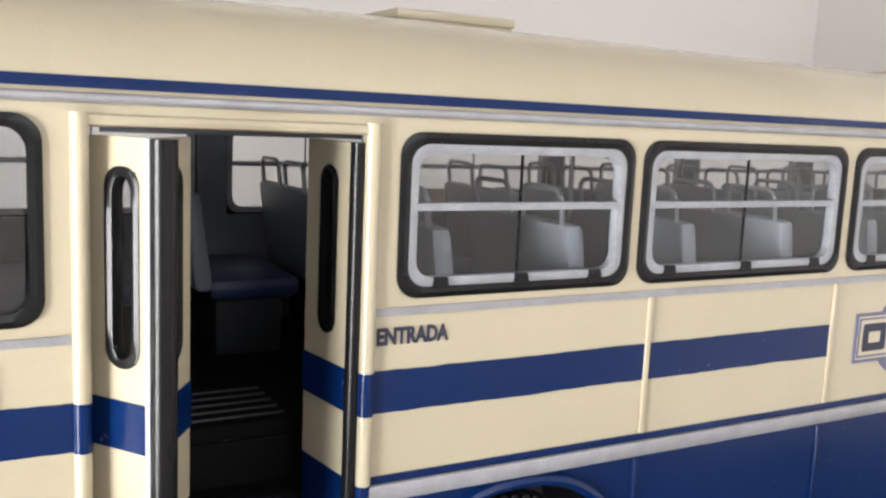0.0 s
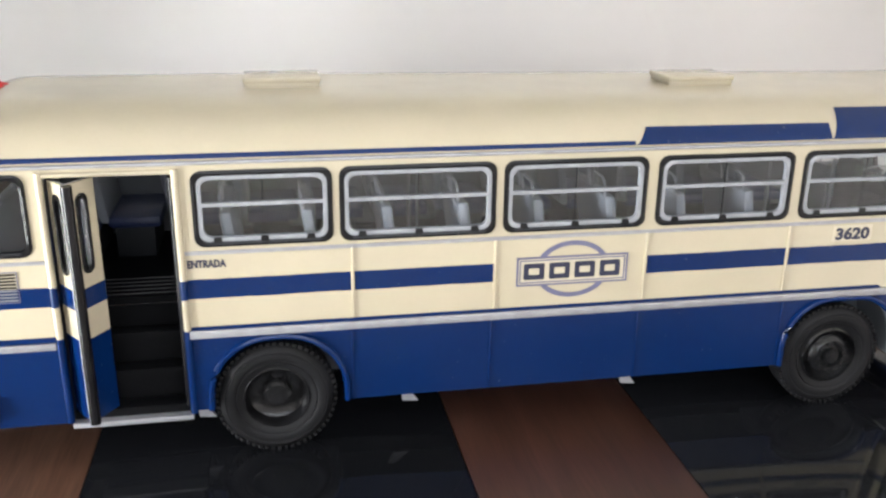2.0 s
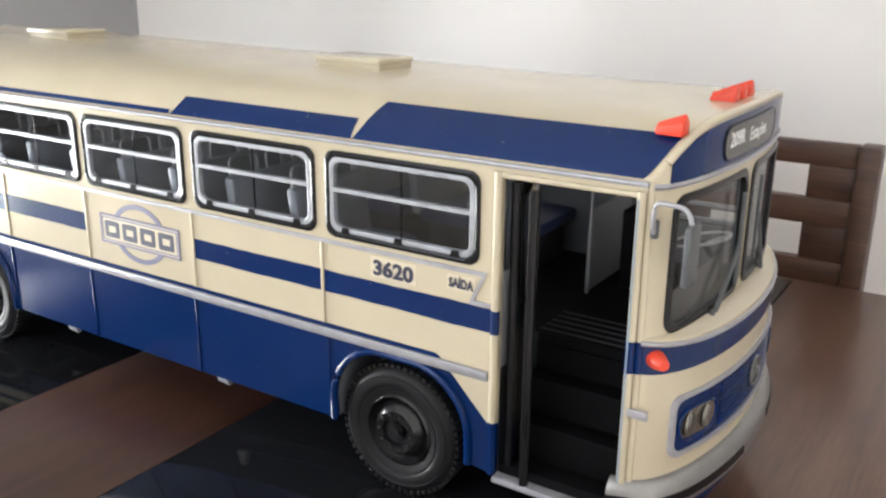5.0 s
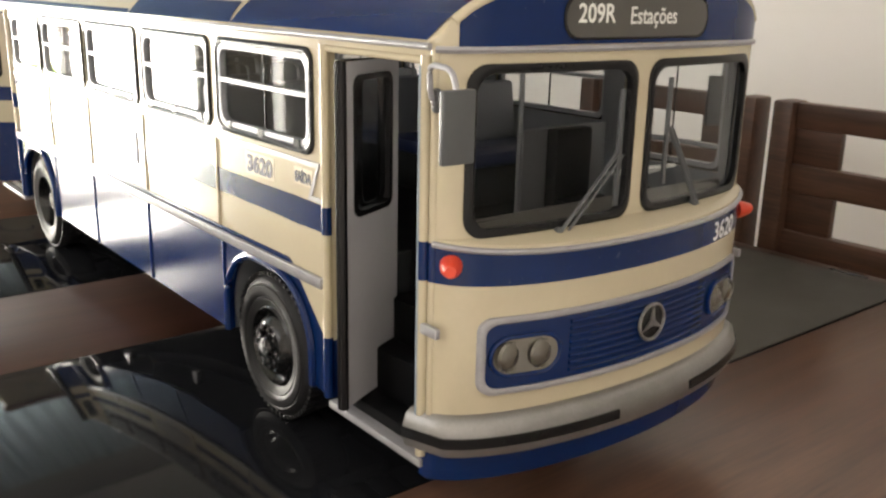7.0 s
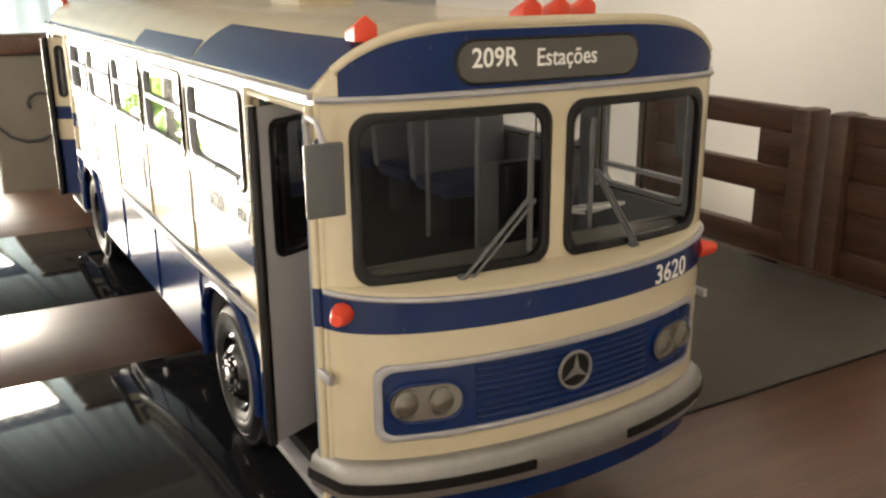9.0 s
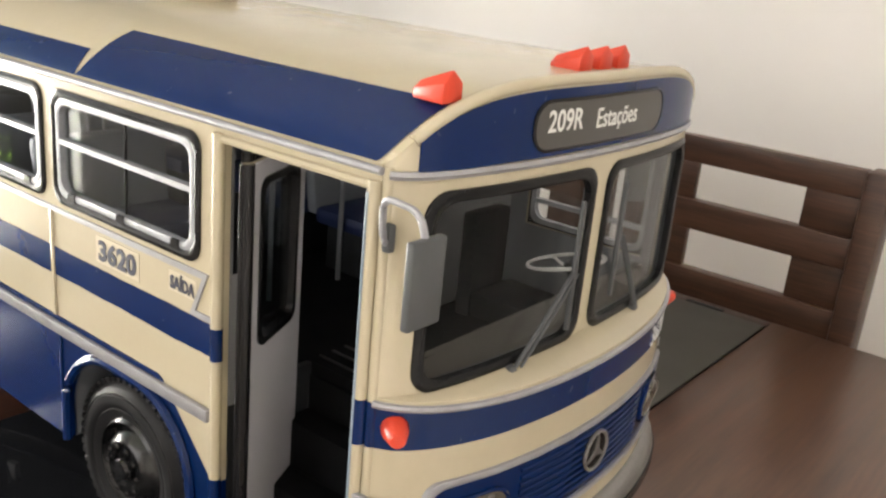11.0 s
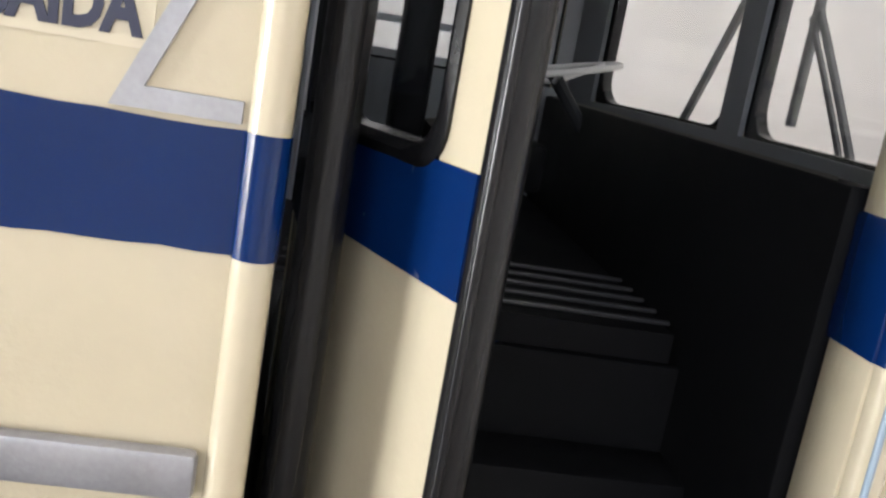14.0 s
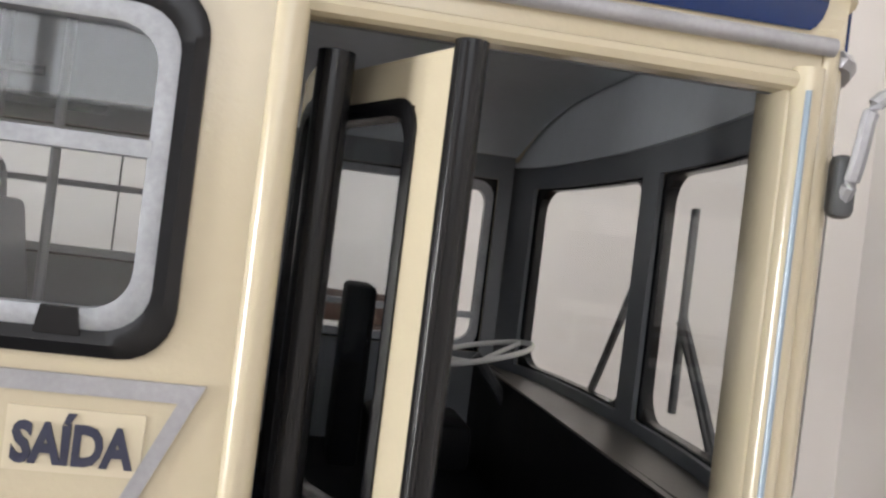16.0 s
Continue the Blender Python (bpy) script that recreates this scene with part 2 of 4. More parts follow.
def link(name, me, mat, parent=None, label="", loc=(0, 0, 0), smooth=35):
    if mat and not me.materials:
        me.materials.append(mat)
    if smooth:
        me.shade_smooth()
        me.set_sharp_from_angle(angle=radians(smooth))
    ob = new(name, me)
    ob.location = Vector(loc) * U
    ob.parent = parent
    if label:
        ob["label"] = label
    return ob


def again(ob, loc=None, parent=None, turn=None):
    """Another object on the same mesh."""
    o = new(ob.name.split(".")[0], ob.data)
    o.parent = parent or ob.parent
    o.location = Vector(loc) * U if loc is not None else ob.location
    if turn:
        o.rotation_euler = turn
    if "label" in ob:
        o["label"] = ob["label"]
    return o


def box(x0, x1, y0, y1, z0, z1, bev=0.0, seg=2, bm=None):
    own = bm if bm is not None else bmesh.new()
    t = bmesh.new()
    bmesh.ops.create_cube(t, size=1)
    for v in t.verts:
        v.co = Vector(((x0 + x1) / 2 + v.co.x * (x1 - x0), (y0 + y1) / 2 + v.co.y * (y1 - y0), (z0 + z1) / 2 + v.co.z * (z1 - z0)))
    if bev:
        bmesh.ops.bevel(t, geom=t.edges[:], offset=bev, segments=seg, profile=0.5, affect="EDGES")
    me = bpy.data.meshes.new("tmp")
    t.to_mesh(me)
    t.free()
    own.from_mesh(me)
    bpy.data.meshes.remove(me)
    return own


def lathe(profile, axis="y", n=48, centre=(0, 0, 0), bm=None, cap=True):
    """Turned body: profile of (radius, place along the axis)."""
    bm = bm if bm is not None else bmesh.new()
    rings = []
    for r, a in profile:
        ring = []
        for k in range(n):
            c, s = r * math.cos(2 * math.pi * k / n), r * math.sin(2 * math.pi * k / n)
            p = {"y": (c, a, s), "x": (a, c, s), "z": (c, s, a)}[axis]
            ring.append(bm.verts.new(Vector(p) + Vector(centre)))
        rings.append(ring)
    for p, q in zip(rings, rings[1:]):
        for k in range(n):
            bm.faces.new((p[k], p[(k + 1) % n], q[(k + 1) % n], q[k]))
    for ring, r in ((rings[0], profile[0][0]), (rings[-1], profile[-1][0])):
        if cap and r > 1e-5:
            bm.faces.new(ring)
    bmesh.ops.remove_doubles(bm, verts=bm.verts, dist=1e-5)
    return bm


def tube(points, r, n=8, bm=None, cap=True):
    """Round bar along a line of points."""
    bm = bm if bm is not None else bmesh.new()
    pts = [Vector(p) for p in points]
    rings = []
    for i, p in enumerate(pts):
        d = (pts[min(i + 1, len(pts) - 1)] - pts[max(i - 1, 0)]).normalized()
        a = d.cross(Vector((0, 0, 1)) if abs(d.z) < 0.9 else Vector((1, 0, 0))).normalized()
        b = d.cross(a)
        rings.append([bm.verts.new(p + r * (math.cos(2 * math.pi * k / n) * a + math.sin(2 * math.pi * k / n) * b)) for k in range(n)])
    for p, q in zip(rings, rings[1:]):
        for k in range(n):
            bm.faces.new((p[k], p[(k + 1) % n], q[(k + 1) % n], q[k]))
    if cap:
        bm.faces.new(rings[0]), bm.faces.new(rings[-1])
    return bm


def bend(points, r=0.05, n=6):
    """Rounds the corners of a line of points."""
    pts = [Vector(p) for p in points]
    out = [pts[0]]
    for a, b, c in zip(pts, pts[1:], pts[2:]):
        p, q = b + (a - b).normalized() * min(r, (a - b).length / 2), b + (c - b).normalized() * min(r, (c - b).length / 2)
        for k in range(n + 1):
            t = k / n
            out.append((1 - t) ** 2 * p + 2 * t * (1 - t) * b + t * t * q)
    return out + [pts[-1]]


def cells(place, A, B, solid, th, bm=None):
    """Sheet of thickness th over the breaks A x B, open where solid(a, b) is false. place(a, b, out) gives the point."""
    bm = bm if bm is not None else bmesh.new()
    verts = {}

    def vert(i, j, k):
        if (i, j, k) not in verts:
            verts[i, j, k] = bm.verts.new(place(A[i], B[j], 0.0 if k else -th))
        return verts[i, j, k]

    on = {(i, j) for i in range(len(A) - 1) for j in range(len(B) - 1) if solid((A[i] + A[i + 1]) / 2, (B[j] + B[j + 1]) / 2)}
    for i, j in on:
        for k in (0, 1):
            bm.faces.new([vert(i, j, k), vert(i + 1, j, k), vert(i + 1, j + 1, k), vert(i, j + 1, k)])
        for (p, q), (r, s), (u, v) in (((i - 1, j), (i, j), (i, j + 1)), ((i + 1, j), (i + 1, j), (i + 1, j + 1)), ((i, j - 1), (i, j), (i + 1, j)), ((i, j + 1), (i, j + 1), (i + 1, j + 1))):
            if (p, q) not in on:
                bm.faces.new([vert(r, s, 0), vert(u, v, 0), vert(u, v, 1), vert(r, s, 1)])
    return bm


def breaks(lo, hi, marks=(), step=10.0):
    out = sorted({round(v, 4) for v in [lo, hi, *marks] if lo <= v <= hi})
    full = [out[0]]
    for a, b in zip(out, out[1:]):
        k = max(1, math.ceil((b - a) / step))
        full += [a + (b - a) * i / k for i in range(1, k + 1)]
    return full


def rounded(a0, a1, b0, b1, r, n=6, fill=8):
    """Closed line round a rectangle with round corners; fill: points along each straight side."""
    pts = []
    for (ca, cb, start) in ((a1 - r, b1 - r, 0), (a0 + r, b1 - r, 90), (a0 + r, b0 + r, 180), (a1 - r, b0 + r, 270)):
        pts += [(ca + r * math.cos(radians(start + 90 * k / n)), cb + r * math.sin(radians(start + 90 * k / n))) for k in range(n + 1)]
    out = []
    for p, q in zip(pts, pts[1:] + pts[:1]):
        far = math.dist(p, q)
        k = fill if far > 0.15 else 1
        out += [(p[0] + (q[0] - p[0]) * i / k, p[1] + (q[1] - p[1]) * i / k) for i in range(k)]
    return out


def ring(place, a0, a1, b0, b1, r, wide, lo, hi, bm=None, n=6, crown=0.0):
    """Rounded frame that follows a surface: from lo to hi above it, its bar that wide."""
    bm = bm if bm is not None else bmesh.new()
    out = rounded(a0, a1, b0, b1, r, n)
    m = len(out)
    ca, cb = (a0 + a1) / 2, (b0 + b1) / 2
    sa, sb = (a1 - a0 - 2 * wide) / (a1 - a0), (b1 - b0 - 2 * wide) / (b1 - b0)
    inn = [(ca + (a - ca) * sa, cb + (b - cb) * sb) for a, b in out]
    mid = [((a + c) / 2, (b + d) / 2) for (a, b), (c, d) in zip(out, inn)]
    rows = [(out, lo), (out, hi - crown), (mid, hi), (inn, hi - crown), (inn, lo)]
    vs = [[bm.verts.new(place(a, b, off)) for a, b in line] for line, off in rows]
    for p, q in zip(vs, vs[1:] + vs[:1]):
        for k in range(m):
            bm.faces.new((p[k], p[(k + 1) % m], q[(k + 1) % m], q[k]))
    return bm


def slab(place, outline, lo, hi, bm=None):
    """Flat piece of any outline, from lo to hi above a surface."""
    bm = bm if bm is not None else bmesh.new()
    top, low = [bm.verts.new(place(a, b, hi)) for a, b in outline], [bm.verts.new(place(a, b, lo)) for a, b in outline]
    bm.faces.new(top), bm.faces.new(low[::-1])
    m = len(outline)
    for k in range(m):
        bm.faces.new((low[k], low[(k + 1) % m], top[(k + 1) % m], top[k]))
    return bm


def brushed(place, x0, x1, z0, z1, lo, hi, seed, rough=0.0017):
    """Hand-painted band whose edges waver a little."""
    rnd = random.Random(seed)
    n = max(2, int((x1 - x0) / 0.035))
    xs = [x0 + (x1 - x0) * k / n for k in range(n + 1)]
    drift = [0.0, 0.0]
    low, top = [], []
    for x in xs:
        drift = [0.7 * d + rnd.uniform(-rough, rough) for d in drift]
        low.append((x, z0 + drift[0])), top.append((x, z1 + drift[1]))
    bm = bmesh.new()
    cols = [[bm.verts.new(place(p[0], p[1], o)) for p, o in ((b, lo), (b, hi), (t, hi), (t, lo))] for b, t in zip(low, top)]
    for p, q in zip(cols, cols[1:]):
        for k in range(4):
            bm.faces.new((p[k], p[(k + 1) % 4], q[(k + 1) % 4], q[k]))
    bm.faces.new(cols[0]), bm.faces.new(cols[-1])
    return bm


def near(a, b, off):
    return Vector((a, -off, b))


def far(a, b, off):
    return Vector((a, W + off, b))


def bulge(y):
    return max(0.0, 1 - ((y - W / 2) / (W / 2)) ** 2)


def front_low(y, z, off):
    return Vector((XF + 0.30 * bulge(y) ** 0.55 + off, y, z))


def lift(y):
    """The nose stripe climbs a little towards the corners."""
    return (1 - bulge(y)) ** 2


def front_up(y, z, off):
    return Vector((XF + 0.18 * bulge(y) ** 0.45 + off, y, z))


def rear_low(y, z, off):
    return Vector((XB - 0.36 * bulge(y) ** 0.55 - off, y, z))


def rear_up(y, z, off):
    lean = max(0.0, (z - 1.45) / 0.55)
    return Vector((XB - (0.36 - 0.16 * lean) * bulge(y) ** 0.55 - off, y, z))


def crown_z(y, x=4.0):
    """Height of the roof skin; the crown stands a little higher towards the rear."""
    rise = 0.06 * min(1.0, max(0.0, (3.2 - x) / 5.0))
    return 2.035 + (0.243 + rise) * max(0.0, 1 - abs((y - W / 2) / (W / 2)) ** 4.8) ** 0.8


def roof(x, y, off=0.0):
    e = 0.01
    slope = (crown_z(min(y + e, W), x) - crown_z(max(y - e, 0), x)) / (min(y + e, W) - max(y - e, 0))
    nrm = Vector((0, -slope, 1)).normalized()
    return Vector((x, y, crown_z(y, x))) + nrm * off


def words(name, text, mat, parent, w, h, at, turn, place=None, bold=0.0):
    """Printed words, w x h, lower corner at the given place."""
    cu = bpy.data.curves.new(name, "FONT")
    cu.body, cu.extrude, cu.offset = text, 0.01, bold
    cu.resolution_u = 3
    t = new(name, cu)
    bpy.context.view_layer.update()
    me = bpy.data.meshes.new_from_object(t.evaluated_get(bpy.context.evaluated_depsgraph_get()))
    bpy.data.objects.remove(t)
    xs, ys = [v.co.x for v in me.vertices], [v.co.y for v in me.vertices]
    x0, y0, sx, sy = min(xs), min(ys), w / (max(xs) - min(xs)), h / (max(ys) - min(ys))
    m = Euler(turn).to_matrix()
    for v in me.vertices:
        p = Vector(((v.co.x - x0) * sx, (v.co.y - y0) * sy, v.co.z * 0.1))
        q = m @ p + Vector(at)
        if place:
            q = place(q.y, q.z, 0.006 + p.z)
        v.co = q * U
    return link(name, me, mat, parent, smooth=0)


FACE_NEAR = (radians(90), 0, 0)
FACE_FRONT = (radians(90), 0, radians(90))

# ---------------------------------------------------------------- room


def structure(name, bm, mat, label, parent=None):
    ob = part(name, bm, mat, parent, smooth=30)
    return tagged(ob, label, name.split("_")[0], kind="structure")


T = 0.8
structure("floor", box(ROOM_L - T, ROOM_R + T, ROOM_S - T, ROOM_N + T, FLOOR - 0.5, FLOOR), FLOORMAT, "beige tiled dining room floor")
structure("ceiling", box(ROOM_L - T, ROOM_R + T, ROOM_S - T, ROOM_N + T, CEIL, CEIL + 0.5), CEILING, "plain white painted room ceiling")
structure("wall_north", box(ROOM_L - T, ROOM_R + T, ROOM_N, ROOM_N + T, FLOOR, CEIL), WALL, "off-white painted wall behind the table")
structure("wall_east", box(ROOM_R, ROOM_R + T, ROOM_S, ROOM_N, FLOOR, CEIL), WALL, "off-white painted side wall")
DOOR_Y0, DOOR_Y1, DOOR_Z = -6.7, 1.7, 7.2


def west(a, b, off):
    return Vector((ROOM_L + off, a, b))


# the west wall's backlit shade is painted on as grey
structure("wall_west", cells(west, [ROOM_S, DOOR_Y0, DOOR_Y1, ROOM_N], [FLOOR, DOOR_Z, CEIL], lambda a, b: not (DOOR_Y0 < a < DOOR_Y1 and b < DOOR_Z), T), WALLBACKLIT, "wall with a patio door opening, greyed to look backlit")


def south(a, b, off):
    return Vector((a, ROOM_S + off, b))


structure("wall_south", cells(south, [ROOM_L, -7.6, 5.6, ROOM_R], [FLOOR, 3.1, 9.5, CEIL], lambda a, b: not (-7.6 < a < 5.6 and 3.1 < b < 9.5), T), WALL, "off-white wall with a window opening")
patio = structure("door_1", cells(west, breaks(DOOR_Y0, DOOR_Y1, [-6.5, -2.6, -2.45, 1.5]), [FLOOR, FLOOR + 0.35, DOOR_Z - 0.3, DOOR_Z],
                  lambda a, b: b < FLOOR + 0.35 or b > DOOR_Z - 0.3 or a < -6.5 or a > 1.5 or -2.6 < a < -2.45, 0.3), FRAMEWHITE, "white framed sliding patio door with clear daylight")


def curtain(y0, y1, z0, z1, n, label):
    """Pleated cloth panel just inside the patio door."""
    bm = bmesh.new()
    cr = [[bm.verts.new((ROOM_L + 0.22 + 0.035 * math.sin(k * 1.15), y0 + (y1 - y0) * k / n, z)) for k in range(n + 1)] for z in (z0, z1)]
    for k in range(n):
        bm.faces.new((cr[0][k], cr[0][k + 1], cr[1][k + 1], cr[1][k]))
    bmesh.ops.solidify(bm, geom=bm.faces[:], thickness=0.03)
    return tagged(part("window_curtain", bm, CURTAIN), label, "curtain")


curtain(-6.7, -0.70, 2.7, DOOR_Z + 0.1, 96, "pale blue short pleated curtain over the patio door")
curtain(-0.68, 1.8, FLOOR + 0.1, DOOR_Z + 0.1, 40, "pale blue full-length pleated curtain beside the patio door")
structure("pavement", box(ROOM_L - 5.2, ROOM_L - T - 0.01, DOOR_Y0 - 1.0, DOOR_Y1 + 1.0, FLOOR - 0.6, FLOOR - 0.1), FLOORMAT, "pale patio paving outside the door")


def shrub(x, y, high, wide, seed, leaves):
    """Garden shrub: forked stems and many small pointed leaves in loose clumps."""
    rnd = random.Random(seed)
    sh = tagged(new("garden_shrub"), "leafy green garden shrub outside the patio door", "shrub")
    sh.location = Vector((x, y, FLOOR - 0.1)) * U
    tips = [Vector((rnd.uniform(-0.3, 0.3) * wide, rnd.uniform(-0.5, 0.5) * wide, high * rnd.uniform(0.35, 0.95))) for _ in range(22)]
    stems = bmesh.new()
    for t in tips:
        tube([(0, 0, 0), (t.x * 0.3, t.y * 0.3, t.z * 0.5), tuple(t)], 0.035, 6, stems)
    part("stems", stems, CHAIRWOOD, sh)
    crown = bmesh.new()
    for k in range(leaves):
        c = tips[k % len(tips)] + Vector([rnd.gauss(0, 0.17 * wide) for _ in range(3)])
        c.z = max(0.2, c.z)
        m = Matrix.Translation(c) @ Euler([rnd.uniform(0, 6.28) for _ in range(3)]).to_matrix().to_4x4()
        size = rnd.uniform(0.13, 0.26)
        v = [crown.verts.new(m @ Vector(p)) for p in ((-size, 0, 0), (0, 0.36 * size, 0.1 * size), (size, 0, 0), (0, -0.36 * size, 0.1 * size))]
        crown.faces.new(v[:3]), crown.faces.new((v[0], v[2], v[3]))
    part("crown", crown, LEAF, sh, "dense small green leaves")
    return sh


shrub(ROOM_L - 1.9, -2.7, 4.8, 1.3, 5, 620)
shrub(ROOM_L - 2.2, -5.4, 3.2, 1.0, 8, 380)
win = structure("window_1", cells(south, breaks(-7.6, 5.6, [-7.4, -1.1, -0.9, 5.4]), [3.1, 3.3, 9.3, 9.5],
                lambda a, b: b < 3.3 or b > 9.3 or a < -7.4 or a > 5.4 or -1.1 < a < -0.9, 0.3), FRAMEWHITE, "white framed room window facing the table")

# ---------------------------------------------------------------- dining table
TX0, TX1, TY0, TY1 = -4.85, 5.72, -1.75, 5.25
STRIPS = [(-4.85, -2.685, "wood"), (-2.685, -0.25, "glass"), (-0.25, 1.178, "wood"), (1.178, 3.605, "glass"), (3.605, 5.72, "wood")]
table = tagged(new("dining_table"), "brown wooden dining table with two black glass panels in its top", "table")
part("tabletop", box(TX0, TX1, TY0, TY1, -0.26, -0.03, 0.02), TABLEWOOD_LIT, table)
for a, b, what in STRIPS:
    if what == "wood":
        # end boards take the lit copy of the wood, the middle one the darker
        part("board", box(a + 0.003, b - 0.003, TY0, TY1, -0.03, 0.0, 0.004), TABLEWOOD if abs(a) < 1 else TABLEWOOD_LIT, table)
    else:
        part("glass_panel", box(a + 0.003, b - 0.003, TY0, TY1 - 0.14, -0.03, 0.0, 0.004), BLACKGLASS, table, "glossy black glass")
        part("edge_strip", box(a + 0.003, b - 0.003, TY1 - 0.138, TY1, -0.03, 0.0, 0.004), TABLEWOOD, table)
        for k in (0.22, 0.78):
            x = a + (b - a) * k
            part("glass_clip", box(x - 0.16, x + 0.16, TY1 - 0.155, TY1 - 0.10, 0.0, 0.016, 0.004), RUBBER, table, "small black clip")
leg = part("leg", box(-0.25, 0.25, -0.25, 0.25, FLOOR, -0.26, 0.02), CHAIRWOOD, table, loc=(TX0 + 0.5, TY0 + 0.5, 0))
for x, y in ((TX1 - 0.5, TY0 + 0.5), (TX0 + 0.5, TY1 - 0.5), (TX1 - 0.5, TY1 - 0.5)):
    again(leg, (x, y, 0))

mat = part("placemat", box(1.19, 3.595, 2.1, 5.09, 0.0, 0.014, 0.004), MATGREY)
tagged(mat, "dark grey matte mat lying on the black glass panel", "mat")

# ---------------------------------------------------------------- dining chairs


def dining_chair(x0, y0, turn=0):
    """Slatted-back chair; its back's face looks to -y."""
    ch = tagged(new("dining_chair"), "dark walnut dining chair with a slatted back by the table", "chair", "chairs round the table")
    ch.matrix_world = pose(x0 * U, y0 * U, FLOOR * U, 0, 0, turn)
    wide, top = 2.21, 5.27
    h = wide / 2
    for s in (-1, 1):
        part("back_post", box(s * h - (0.2 if s > 0 else 0), s * h + (0.2 if s < 0 else 0), -0.14, 0.14, 0, top, 0.03), CHAIRWOOD, ch)
        part("front_leg", box(s * h - (0.2 if s > 0 else 0), s * h + (0.2 if s < 0 else 0), -2.2, -1.98, 0, 2.2, 0.02), CHAIRWOOD, ch)
    a = h - 0.2
    for z0, z1 in ((top - 0.24, top - 0.01), (top - 0.83, top - 0.57), (top - 1.46, top - 1.19), (top - 2.3, top - 2.05)):
        part("rail", box(-a, a, -0.06, 0.07, z0, z1, 0.015), CHAIRWOOD, ch)
    for z0, z1 in ((top - 0.57, top - 0.24), (top - 1.19, top - 0.83)):
        for s in (-1, 1):
            part("back_panel", box(min(s * a, s * (a - 0.44)), max(s * a, s * (a - 0.44)), -0.03, 0.05, z0, z1, 0.01), CHAIRWOOD, ch)
    part("seat", box(-h, h, -2.3, -0.14, 2.2, 2.5, 0.06), FABRIC, ch, "taupe padded seat")
    return ch


dining_chair(0.69, 5.62)
dining_chair(3.075, 5.62)

head_chair = tagged(new("upholstered_chair"), "head chair with taupe vine-patterned upholstery and wooden top rail", "chair")
head_chair.matrix_world = pose(-5.35 * U, 0.80 * U, FLOOR * U)
part("backrest", box(-0.14, 0.06, -1.3, 1.25, 2.2, 5.55, 0.05), FABRIC, head_chair, "taupe fabric back with printed vines")
part("top_rail", box(-0.17, 0.09, -1.34, 1.29, 5.55, 5.8, 0.04), CHAIRWOOD, head_chair)
part("seat", box(0.06, 1.9, -1.3, 1.25, 2.2, 2.55, 0.08), FABRIC, head_chair)
for x in (-0.05, 1.75):
    for y in (-1.15, 1.1):
        part("leg", box(x - 0.1, x + 0.1, y - 0.1, y + 0.1, 0, 2.2, 0.02), CHAIRWOOD, head_chair)


def vine(points, r, parent):
    part("vine_print", tube(points, r, 6), VINE, parent, "dark scroll print")


for cy, cz, s in ((-0.15, 4.05, 1), (0.75, 4.7, -1), (-0.8, 4.9, -1), (0.7, 3.3, 1), (-0.95, 3.2, -1)):
    vine([(0.065, cy + s * (0.05 + 0.032 * k) * math.cos(k * 0.42), cz + (0.05 + 0.032 * k) * math.sin(k * 0.42)) for k in range(16)], 0.022, head_chair)
for cy, cz, ang in ((0.35, 3.55, 0.5), (0.1, 5.15, 2.2), (-0.5, 3.7, 2.6), (0.95, 4.15, 1.2)):
    bm = slab(lambda a, b, off: Vector((0.062 + off, a, b)),
              [(cy + 0.26 * math.cos(t) * math.cos(ang) - 0.1 * math.sin(t) * math.sin(ang), cz + 0.26 * math.cos(t) * math.sin(ang) + 0.1 * math.sin(t) * math.cos(ang)) for t in (k * math.pi / 8 for k in range(16))], 0, 0.006)
    part("leaf_print", bm, VINE, head_chair, "dark leaf print")

# ---------------------------------------------------------------- the model bus
bus = tagged(new("model_bus"), "cream and navy model city bus with open doors on the table", "model bus")
TH = 0.04
RDOOR, FDOOR = (-2.73, -1.995), (3.21, 3.91)
DTOP, DLOW = 1.955, 0.35
WINS = [(-1.897, -1.052), (-1.012, -0.012), (0.036, 1.008), (1.078, 2.05), (2.12, 3.10)]
WZ = (1.486, 1.966)
RWIN = (-3.172, -2.822, 1.474, 1.978)
FARWINS = [(-2.95, -1.98), *WINS, (3.195, 3.905)]
DZ = (1.315, 1.975)
SKIRT, SILL, BELT, GUT = 0.37, 0.95, 1.45, 2.035


def inside(a, spans, inset=0.0):
    return any(p + inset < a < q - inset for p, q in spans)


# side walls
def near_solid(a, b):
    if inside(a, (RDOOR, FDOOR)) and b < DTOP:
        return False
    if inside(a, WINS, 0.025) and WZ[0] + 0.025 < b < WZ[1] - 0.025:
        return False
    return not (RWIN[0] + 0.025 < a < RWIN[1] - 0.025 and RWIN[2] + 0.025 < b < RWIN[3] - 0.025)


A = breaks(XB, XF, [*RDOOR, *FDOOR, *[p + 0.025 for p, _ in WINS], *[q - 0.025 for _, q in WINS], RWIN[0] + 0.025, RWIN[1] - 0.025])
B = breaks(SILL, GUT, [DTOP, WZ[0] + 0.025, WZ[1] - 0.025, RWIN[2] + 0.025, RWIN[3] - 0.025])
part("side_panel", cells(near, A, B, near_solid, TH), CREAM, bus, "cream painted door side")
part("inner_lining", cells(lambda a, b, o: near(a, b, o - TH - 0.004), A, B, near_solid, 0.01), GREYIN, bus)
A2 = breaks(XB, XF, [*[p + 0.025 for p, _ in FARWINS], *[q - 0.025 for _, q in FARWINS]])
